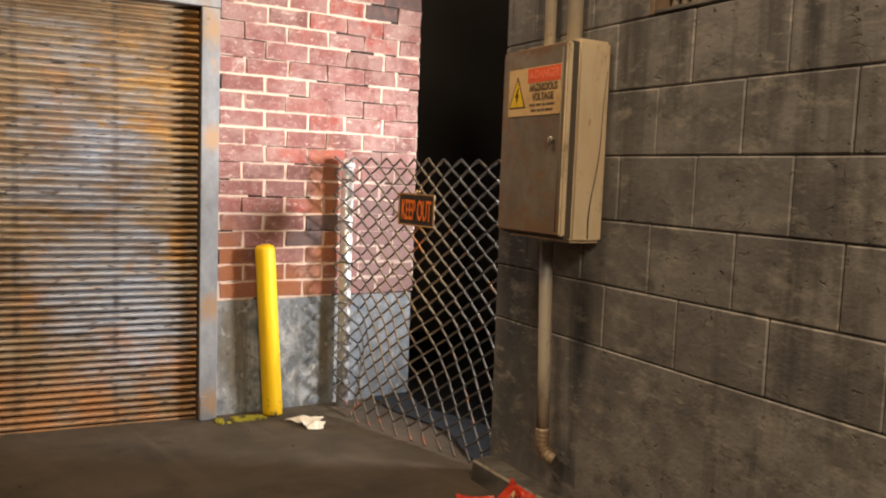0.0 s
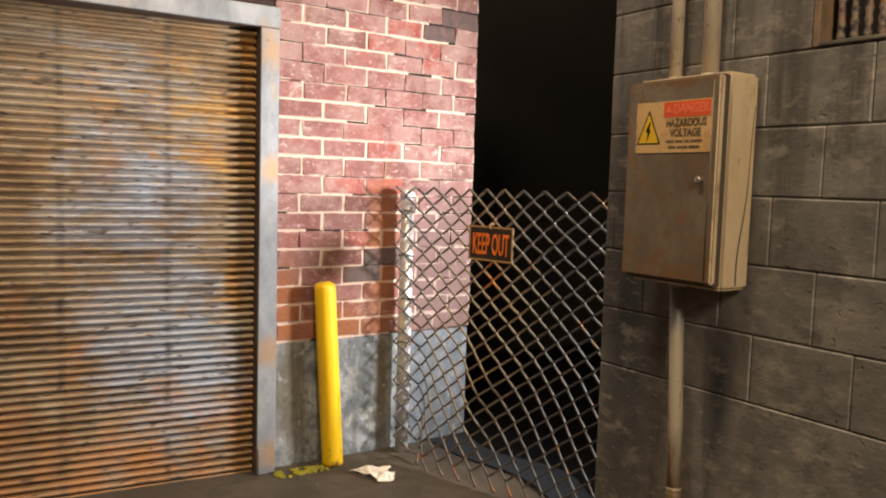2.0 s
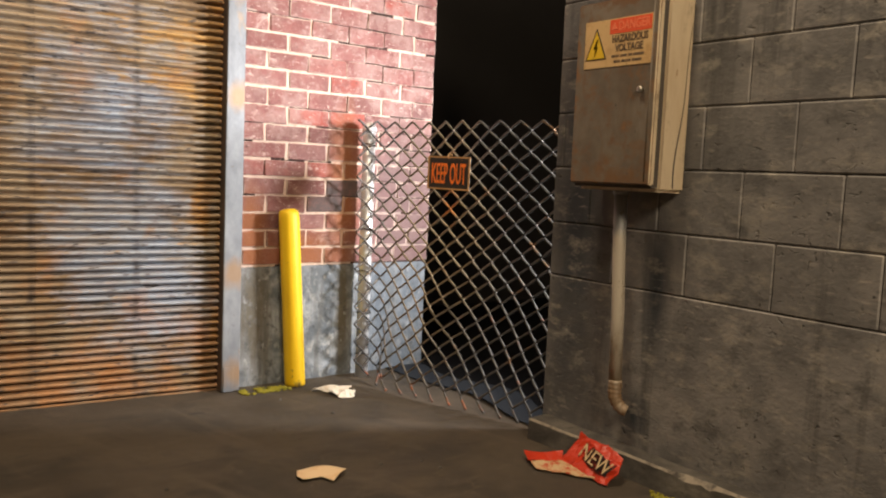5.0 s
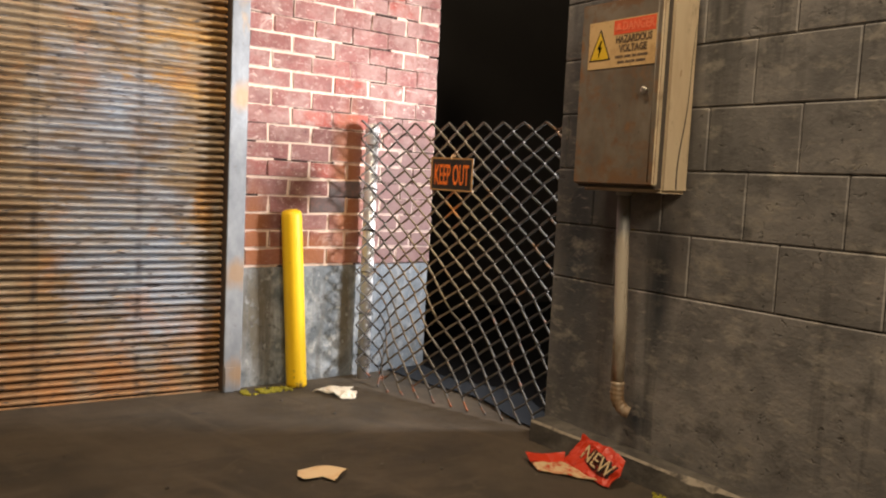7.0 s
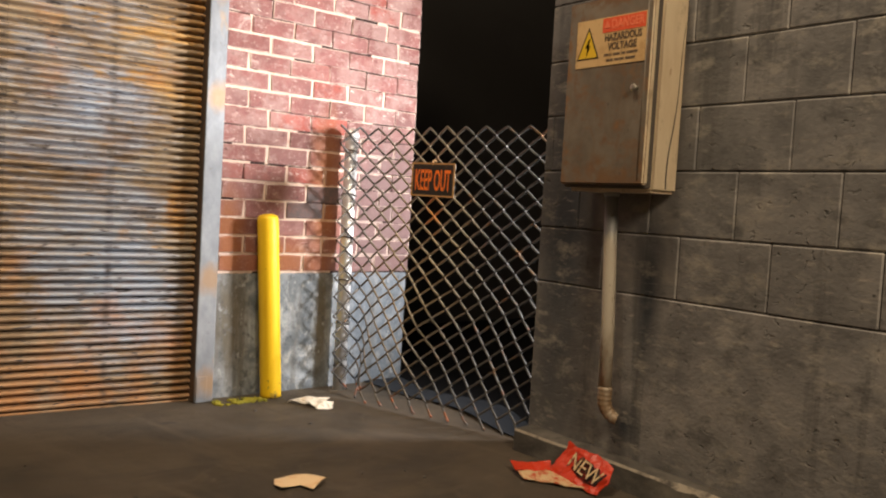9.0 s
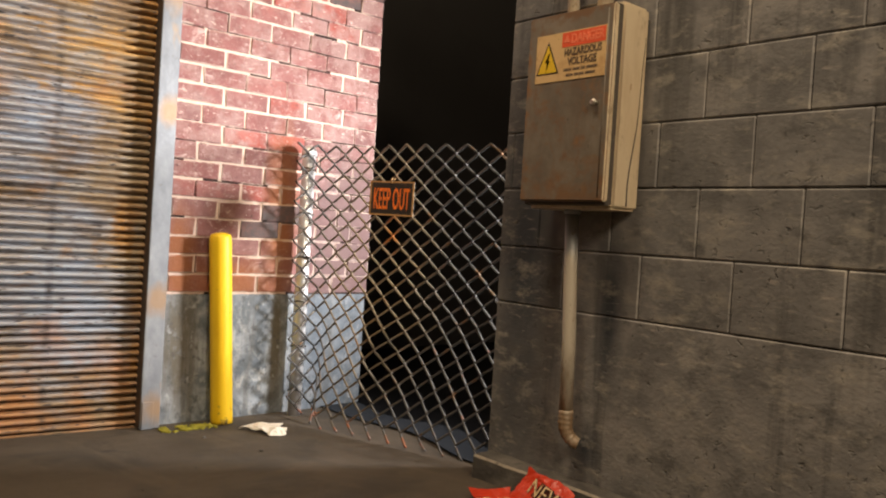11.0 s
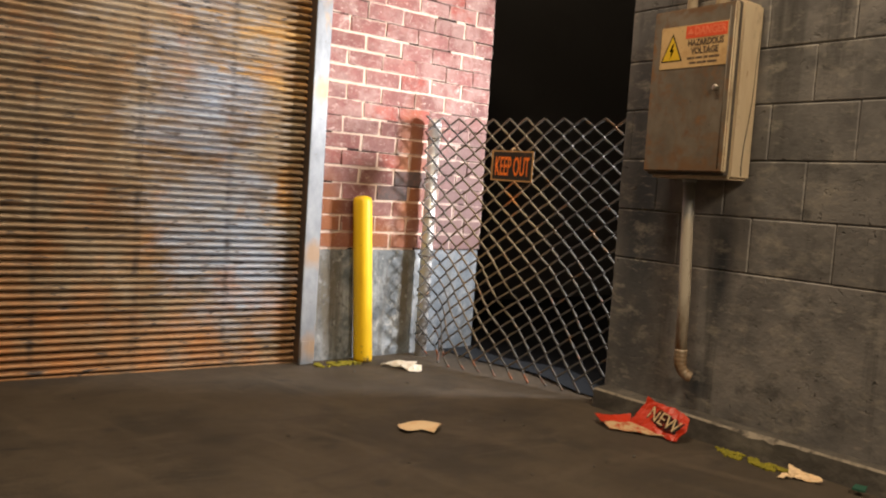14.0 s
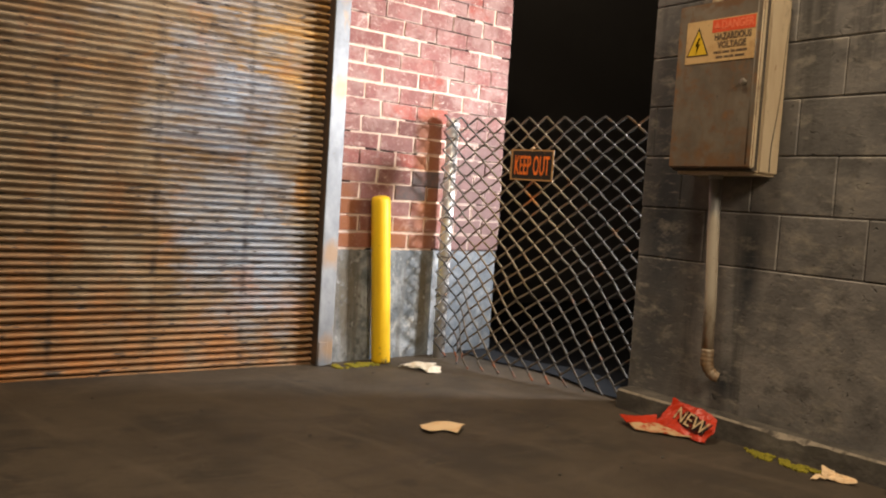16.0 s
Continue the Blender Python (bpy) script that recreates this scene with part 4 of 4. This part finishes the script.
def build_fence():
    f = thing("chain_link_fence", (0, 0, 0), "sagging rusty chain-link fence panel across a dark gap", "fence")
    post = part("post", tube([(POST_X, POST_Y, floor_z(4.4) - 0.005), (POST_X, POST_Y, 0.7), (POST_X, POST_Y, 1.375)], 0.035, 24), MAT["post"], f, "galvanised steel fence post", smooth=True)
    part("cap", tube([(POST_X, POST_Y, 1.365), (POST_X, POST_Y, 1.385), (POST_X, POST_Y, 1.405), (POST_X, POST_Y, 1.418), (POST_X, POST_Y, 1.422)], [0.040, 0.041, 0.034, 0.018, 0.006], 20), MAT["post"], post, smooth=True)
    p2, r = 0.0595, 0.0060
    n = 28
    rng = random.Random(5)
    for i in range(-2, 24):
        pts = []
        for j in range(n + 1):
            right = (j + i) % 2
            z = FENCE_H * j / n + 0.003 * rng.uniform(-1, 1)
            s = (i + (1.06 if right else -0.06)) * p2 - 0.018 + 0.003 * rng.uniform(-1, 1)
            pts.append((s, z))
        line = []
        for j, (s, z) in enumerate(pts[:-1]):
            if j == 0 and i % 2 == 0:
                continue
            s2, z2 = pts[j + 1]
            up = 0.003 if (j + i) % 2 else -0.003
            line.append(fence_point(s, z, 0.0))
            for t in (0.2, 0.72 if j == n - 1 else 0.8):
                line.append(fence_point(s + (s2 - s) * t, z + (z2 - z) * t, up))
        # rounded over at the top
        line.append(fence_point(s + (s2 - s) * 0.86, z + (z2 - z) * 0.82, up * 0.4))
        line.append(fence_point(s2, z + (z2 - z) * 0.86, 0.0))
        part("wire", tube(line, r, 6), MAT["wire"], f, smooth=True)
    # twisted ends along the top and round the post
    for i in range(6):
        z = 0.12 + 0.235 * i
        ring = [(POST_X + 0.041 * math.cos(a), POST_Y + 0.041 * math.sin(a), z + 0.006 * math.sin(2 * a)) for a in np.linspace(0, math.tau, 13)]
        part("tie_wire", tube(ring, 0.004, 5), MAT["wire"], f)


def build_keep_out_sign():
    d = (FENCE_B - FENCE_A).normalized()
    s = 0.513
    c = fence_point(s, 1.153, 0.022)
    yaw = math.degrees(math.atan2(d.y, d.x))
    sg = new("warning_sign")
    sg.matrix_world = pose(c.x, c.y, c.z, 90, 0, yaw) @ pose(0, 0, 0, 0, 0, -0.5)
    tagged(sg, "small black metal sign with orange KEEP OUT lettering on the fence", "sign")
    w, h = 0.275, 0.172
    part("plate", box((-w / 2, -h / 2, -0.004), (w / 2, h / 2, 0.002), 0.0015), MAT["sign_black"], sg)
    bm = bmesh.new()
    for lo, hi in (((-w / 2, -h / 2), (w / 2, -h / 2 + 0.008)), ((-w / 2, h / 2 - 0.008), (w / 2, h / 2)), ((-w / 2, -h / 2 + 0.008), (-w / 2 + 0.01, h / 2 - 0.008)), ((w / 2 - 0.01, -h / 2 + 0.008), (w / 2, h / 2 - 0.008))):
        box((*lo, 0.0022), (*hi, 0.0035), bm=bm)
    part("border", bm, MAT["sign_edge"], sg)
    lettering("lettering", "KEEP OUT", 0.150, MAT["sign_orange"], sg, pose(0, -0.008, 0.0035), 0.330, 0.0012, 0.0016)
    part("hook", tube([(0.0, h / 2 - 0.012, 0.006), (0.0, h / 2 + 0.004, 0.010), (0.0, h / 2 + 0.014, 0.002), (0.0, h / 2 + 0.01, -0.02)], 0.004, 6), MAT["sign_edge"], sg)


BOX_Y0, BOX_Y1, BOX_Z0, BOX_Z1 = 2.432, 2.835, 1.12, 1.838


def build_electric_box():
    e = thing("electrical_box", (0, 0, 0), "old rusty cream and grey steel electrical cabinet on block wall", "electrical box")
    y0, y1, z0, z1 = BOX_Y0, BOX_Y1, BOX_Z0, BOX_Z1
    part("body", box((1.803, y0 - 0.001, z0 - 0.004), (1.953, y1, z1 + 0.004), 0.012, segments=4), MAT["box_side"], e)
    part("gasket", box((1.779, y0 + 0.010, z0 + 0.008), (1.815, y1 - 0.006, z1 - 0.006), 0.004), MAT["box_gap"], e)
    # door: a shallow tray with rolled edges
    bm = box((1.755, y0 + 0.002, z0 + 0.020), (1.783, y1 - 0.002, z1 - 0.012), 0.006, 0, segments=3)
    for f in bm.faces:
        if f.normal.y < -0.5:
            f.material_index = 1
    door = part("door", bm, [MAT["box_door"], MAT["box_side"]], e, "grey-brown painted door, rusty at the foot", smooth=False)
    part("knob", tube([(1.758, 2.492, 1.483), (1.744, 2.492, 1.483), (1.738, 2.492, 1.483), (1.734, 2.492, 1.483)], [0.008, 0.009, 0.014, 0.009], 14), MAT["steel"], door, smooth=True)
    part("rolled_edge", tube([(1.7555, y0 + 0.028, z0 + 0.035), (1.7555, y0 + 0.028, z1 - 0.03)], 0.0032, 8), MAT["box_door"], door, smooth=True)
    # the side sheet's open seam, running aslant to the foot
    seam = [(1.936 - 0.052 * smoothstep(0.0, 1.0, t) - 0.006 * math.sin(t * 9), y0 - 0.0012, z1 - 0.10 - (z1 - z0 - 0.112) * t) for t in (i / 15 for i in range(16))]
    part("seam", tube(seam, [0.0012 + 0.0022 * i / 15 for i in range(16)], 6), MAT["box_gap"], e)

    # voltage label: local x runs along the door, y up
    lb = new("warning_label")
    lb.matrix_world = pose(1.7522, 2.624, 1.665, 90, 0, -90)
    tagged(lb, "yellowed voltage warning label with red banner and triangle", "label")
    w, h = 0.326, 0.176
    part("sheet", box((-w / 2, -h / 2, -0.0025), (w / 2, h / 2, 0.0)), MAT["label_cream"], lb)
    part("banner", box((-0.038, 0.032, 0.0006), (w / 2 - 0.004, h / 2 - 0.004, 0.0012)), MAT["label_red"], lb)
    lettering("lettering", "DANGER", 0.046, MAT["label_pink"], lb, pose(0.078, 0.058, 0.0016), 0.80, 0.0005, 0.0012)
    part("banner_mark", tri_prism((-0.016, 0.057), 0.018, 0.0016), MAT["label_pink"], lb)
    lettering("lettering", "HAZARDOUS", 0.037, MAT["ink"], lb, pose(0.060, 0.012, 0.0012), 0.76, 0.0008, 0.0009)
    lettering("lettering", "VOLTAGE", 0.037, MAT["ink"], lb, pose(0.058, -0.022, 0.0012), 0.80, 0.0008, 0.0009)
    bars = bmesh.new()
    for row, spans in enumerate((((-0.025, 0.012), (0.018, 0.05), (0.056, 0.075), (0.08, 0.13)), ((-0.012, 0.02), (0.026, 0.07), (0.076, 0.12)))):
        for a, b in spans:
            box((a, -0.055 - row * 0.02, 0.0006), (b, -0.046 - row * 0.02, 0.0010), bm=bars)
    part("small_print", bars, MAT["ink"], lb)
    part("triangle_edge", tri_prism((-0.103, -0.018), 0.062, 0.0006, 1.28), MAT["print_black"], lb)
    part("triangle", tri_prism((-0.103, -0.0195), 0.053, 0.0014, 1.28), MAT["label_yellow"], lb)
    bm = bmesh.new()
    vs = [bm.verts.new((-0.103 + x, -0.018 + y, 0.0026)) for x, y in ((0.004, 0.036), (-0.013, 0.002), (-0.003, 0.002), (-0.008, -0.034), (0.011, 0.010), (0.002, 0.010), (0.011, 0.036))]
    bm.faces.new(vs)
    bmesh.ops.solidify(bm, geom=bm.faces[:], thickness=0.0006)
    part("bolt_mark", bm, MAT["print_black"], lb)


def tri_prism(c, r, z, tall=1.0):
    bm = bmesh.new()
    vs = [bm.verts.new((c[0] + x * r, c[1] + y * r * tall, z)) for x, y in ((0, 1), (-0.87, -0.5), (0.87, -0.5))]
    f = bm.faces.new(vs)
    r = bmesh.ops.extrude_face_region(bm, geom=[f])
    for v in [g for g in r["geom"] if isinstance(g, bmesh.types.BMVert)]:
        v.co.z += 0.0008
    bmesh.ops.recalc_face_normals(bm, faces=bm.faces[:])
    return bm


def build_conduits():
    for y, r in ((2.767, 0.023), (2.613, 0.030)):
        c = thing("conduit_pipe", (0, 0, 0), "cream painted steel conduit rising from the cabinet top", "pipe", "conduits above the cabinet")
        part("pipe", tube([(1.922, y, BOX_Z1 + 0.005), (1.922, y + 0.003, 2.3), (1.922, y, 3.0)], r, 18), MAT["conduit"], c, smooth=True)
        part("collar", tube([(1.922, y, BOX_Z1 + 0.005), (1.922, y, BOX_Z1 + 0.022)], r * 1.06, 18), MAT["conduit"], c, smooth=True)
    c = thing("drop_conduit", (0, 0, 0), "worn cream conduit below the cabinet ending in a ribbed elbow", "pipe")
    y, x, r = 2.664, 1.885, 0.0255
    part("pipe", tube([(x, y + 0.012, BOX_Z0 - 0.003), (x, y + 0.004, 0.9), (x, y - 0.012, 0.62), (x, y - 0.018, 0.355)], r, 18), MAT["conduit"], c, smooth=True)
    pts, rad = [], []
    for i in range(23):
        a = math.radians(78) * max(0, (i - 8)) / 14
        pts.append((x + 0.035 * (1 - math.cos(a)), y - 0.020 - 0.055 * (1 - math.cos(a)), 0.365 - 0.006 * min(i, 8) - 0.075 * math.sin(a)))
        rad.append(r * (1.12 if i % 3 else 1.0) * (1 - 0.012 * max(0, i - 8)))
    part("ribbed_elbow", tube(pts, rad, 18), MAT["conduit"], c, "ribbed flexible elbow", smooth=True)
    part("collar", tube([(x, y + 0.012, BOX_Z0 - 0.02), (x, y + 0.012, BOX_Z0 - 0.001)], r * 1.2, 18), MAT["conduit"], c, smooth=True)


def build_litter():
    # flat scrap in the open yard
    p = part("paper_scrap", sheet([(-0.075, 0.06), (-0.01, 0.055), (0.05, 0.04), (0.10, -0.01), (0.02, -0.085), (-0.01, -0.03), (-0.04, -0.03), (-0.085, -0.045), (-0.095, 0.0)], 0.002, lambda x, y: 0.010 + 0.006 * math.sin(x * 30 + y * 18), 3), MAT["paper"], smooth=True)
    p.matrix_world = pose(0.855, 3.155, floor_z(3.15), 0, 0, -8)
    tagged(p, "torn cream paper scrap lying flat on the asphalt", "paper")
    # crumpled piece by the fence post
    p = thing("crumpled_paper", (1.452, 4.115, floor_z(4.11)), "crumpled white paper on the asphalt beside the bollard", "paper")
    part("upper_fold", folded([((-0.085, 0.125, 0.008), (0.0, 0.10, 0.020), (0.105, 0.065, 0.020)), ((-0.075, 0.095, 0.016), (-0.015, 0.06, 0.034), (0.10, 0.040, 0.034)), ((-0.05, 0.075, 0.004), (-0.010, 0.02, 0.014), (0.055, -0.01, 0.020))], 0.006, 2), MAT["white_paper"], p)
    part("lower_fold", folded([((-0.040, 0.03, 0.018), (0.03, 0.03, 0.030), (0.080, -0.005, 0.012)), ((-0.035, -0.01, 0.024), (0.02, -0.03, 0.034), (0.085, -0.035, 0.022)), ((-0.025, -0.06, 0.004), (0.02, -0.085, 0.006), (0.060, -0.075, 0.004))], 0.006, 6), MAT["white_paper"], p)
    # small scrap by the ledge
    p = thing("paper_scrap", (1.785, 2.0, 0.0), "folded pale paper scrap against the ledge", "paper")
    part("fold", folded([((-0.028, 0.040, 0.004), (0.0, -0.01, 0.004), (0.030, -0.058, 0.004)), ((-0.014, 0.045, 0.030), (0.010, 0.0, 0.022), (0.034, -0.054, 0.010)), ((0.0, 0.048, 0.052), (0.022, 0.010, 0.035), (0.040, -0.048, 0.014))], 0.006, 4), MAT["paper"], p)
    part("tail", folded([((-0.062, 0.066, 0.006), (-0.04, 0.055, 0.018), (-0.02, 0.05, 0.016)), ((-0.058, 0.045, 0.003), (-0.04, 0.035, 0.008), (-0.018, 0.03, 0.004))], 0.004, 9), MAT["paper"], p)
    # teal scrap
    p = part("bottle_shard", sheet([(-0.02, 0.02), (0.014, 0.024), (0.024, -0.014), (-0.014, -0.024)], 0.008, lambda x, y: 0.012 + 0.2 * (x + 0.03), 2), MAT["teal"])
    p.matrix_world = pose(1.845, 1.815, 0.0)
    tagged(p, "small teal green scrap beside the ledge", "scrap")
    build_wrapper()


def folded(rows, jit, seed):
    """A crumpled sheet through rows of corner places, with thickness."""
    bm = bmesh.new()
    rng = random.Random(seed)
    grid = []
    fine = []
    steps = [k / 6 for k in range(6)]
    for a, b in zip(rows, rows[1:]):
        for t in steps:
            fine.append([Vector(p).lerp(Vector(q), t) for p, q in zip(a, b)])
    fine.append([Vector(p) for p in rows[-1]])
    for row in fine:
        line = []
        for p, q in zip(row, row[1:]):
            line += [p.lerp(q, t) for t in steps]
        line.append(row[-1])
        made = []
        for p in line:
            n1 = noise.noise_vector(p * 22 + Vector((seed, 0, 0)))
            n2 = noise.noise_vector(p * 55 + Vector((0, seed, 0)))
            q = p + n1 * jit * 2.2 + n2 * jit * 0.9 + Vector([rng.uniform(-jit, jit) * 0.25 for _ in range(3)])
            q.z = max(q.z, 0.003)
            made.append(bm.verts.new(q))
        grid.append(made)
    for a, b in zip(grid, grid[1:]):
        for k in range(len(a) - 1):
            bm.faces.new((a[k], a[k + 1], b[k + 1], b[k]))
    bmesh.ops.recalc_face_normals(bm, faces=bm.faces[:])
    bmesh.ops.solidify(bm, geom=bm.faces[:], thickness=0.003)
    return bm


def build_wrapper():
    w = thing("snack_wrapper", (0, 0, 0), "crumpled red snack wrapper with NEW printed, leaning on the ledge", "wrapper")
    # standing panel, from its foot up to the ragged top edge
    a, b, c, d = Vector((1.745, 2.785, 0.012)), Vector((1.722, 2.515, 0.004)), Vector((1.835, 2.530, 0.085)), Vector((1.825, 2.752, 0.130))
    part("front_panel", folded([(a, a.lerp(b, 0.33), a.lerp(b, 0.66) - Vector((0, 0, 0.004)), b), (a.lerp(d, 0.5) + Vector((0.012, 0, 0.0)), (a + d) * 0.35 + (b + c) * 0.15, (a + d) * 0.15 + (b + c) * 0.35 - Vector((0.008, 0, 0)), b.lerp(c, 0.5) - Vector((0, 0.018, 0))), (d, d.lerp(c, 0.33) - Vector((0, 0, 0.004)), d.lerp(c, 0.7) + Vector((0, 0, 0.012)), c)], 0.0045, 3), MAT["red"], w)
    # flat tongue with its pale lining showing
    part("back_panel", folded([((1.655, 2.905, 0.035), (1.70, 2.85, 0.034), (1.775, 2.80, 0.045)), ((1.625, 2.84, 0.018), (1.68, 2.80, 0.016), (1.745, 2.77, 0.014))], 0.002, 5), MAT["red"], w)
    part("lining", folded([((1.615, 2.82, 0.024), (1.665, 2.80, 0.022), (1.74, 2.77, 0.020)), ((1.606, 2.785, 0.006), (1.662, 2.715, 0.006), (1.735, 2.575, 0.010))], 0.003, 7), MAT["lining"], w)
    u = (b - a).normalized()
    v = (d - a)
    v = (v - u * v.dot(u)).normalized()
    nrm = u.cross(v)
    if nrm.x > 0:
        nrm = -nrm
    o = (a + b + c + d) / 4 + nrm * 0.017
    m = Matrix(((u.x, v.x, nrm.x, o.x), (u.y, v.y, nrm.y, o.y), (u.z, v.z, nrm.z, o.z), (0, 0, 0, 1)))
    lettering("lettering_shadow", "NEW", 0.092, MAT["print_black"], w, m @ pose(0.034, -0.003, -0.003, 0, 0, -9), 0.92, 0.001)
    bm = bmesh.new()
    vs = [bm.verts.new((x, y, -0.005)) for x, y in ((-0.075, -0.030), (-0.02, -0.042), (0.06, -0.040), (0.104, -0.028), (0.098, 0.022), (0.07, 0.034), (0.0, 0.038), (-0.062, 0.044))]
    bm.faces.new(vs)
    bmesh.ops.solidify(bm, geom=bm.faces[:], thickness=0.001)
    patch = part("print_patch", bm, MAT["rubbed_print"], w)
    patch.matrix_local = m @ pose(0.030, -0.003, 0, 0, 0, -9) @ Matrix.Diagonal((0.85, 0.85, 1, 1))
    lettering("lettering", "NEW", 0.085, MAT["rubbed_cream"], w, m @ pose(0.030, -0.002, 0.0, 0, 0, -9), 0.92, 0.001)


def moss_patch(label, x0, x1, y0, y1, n, seed, zf):
    rng = random.Random(seed)
    bm = bmesh.new()
    for _ in range(n):
        x = rng.gauss((x0 + x1) / 2, (x1 - x0) / 4.2)
        y = rng.gauss((y0 + y1) / 2, (y1 - y0) / 4.2)
        if not (x0 < x < x1 and y0 < y < y1):
            continue
        r = rng.uniform(0.003, 0.009)
        if noise.noise(Vector((x * 16, y * 22, seed))) < -0.04:
            continue
        own = bmesh.new()
        bmesh.ops.create_icosphere(own, subdivisions=1, radius=r)
        for v in own.verts:
            v.co = Vector((x, y, zf(y))) + Vector((v.co.x, v.co.y, v.co.z * 0.8)) * rng.uniform(0.7, 1.5)
        merge(bm, own)
    ob = part("moss", bm, MAT["moss"])
    tagged(ob, label, "moss", kind="stuff")


def build_pebbles():
    rng = random.Random(77)
    bm = bmesh.new()
    for _ in range(28):
        x, y = rng.uniform(-0.9, 1.8), rng.uniform(1.6, 4.35)
        own = bmesh.new()
        r = rng.uniform(0.003, 0.008)
        bmesh.ops.create_icosphere(own, subdivisions=1, radius=r)
        for v in own.verts:
            v.co = Vector((x, y, floor_z(y))) + Vector((v.co.x * 1.4, v.co.y, v.co.z * 0.6)) * rng.uniform(0.7, 1.2)
        merge(bm, own)
    tagged(part("grit", bm, MAT["ledge"]), "loose dark grit scattered on the asphalt", "grit", kind="stuff")


build_ground()
build_surroundings()
build_dark_cloth()
build_shutter()
build_door_frame()
north = build_brick_wall()
east = build_block_wall()
build_window()
build_ledge()
build_bollard()
build_fence()
build_keep_out_sign()
build_electric_box()
build_conduits()
build_litter()
moss_patch("yellow-green moss tuft at the foot of the door frame", 1.03, 1.29, 4.325, 4.42, 1000, 1, floor_z)
moss_patch("yellow-green moss along the foot of the ledge", 1.775, 1.855, 2.06, 2.40, 1200, 2, lambda y: 0.0)
build_pebbles()
build_bricks(north)
build_blocks(east)
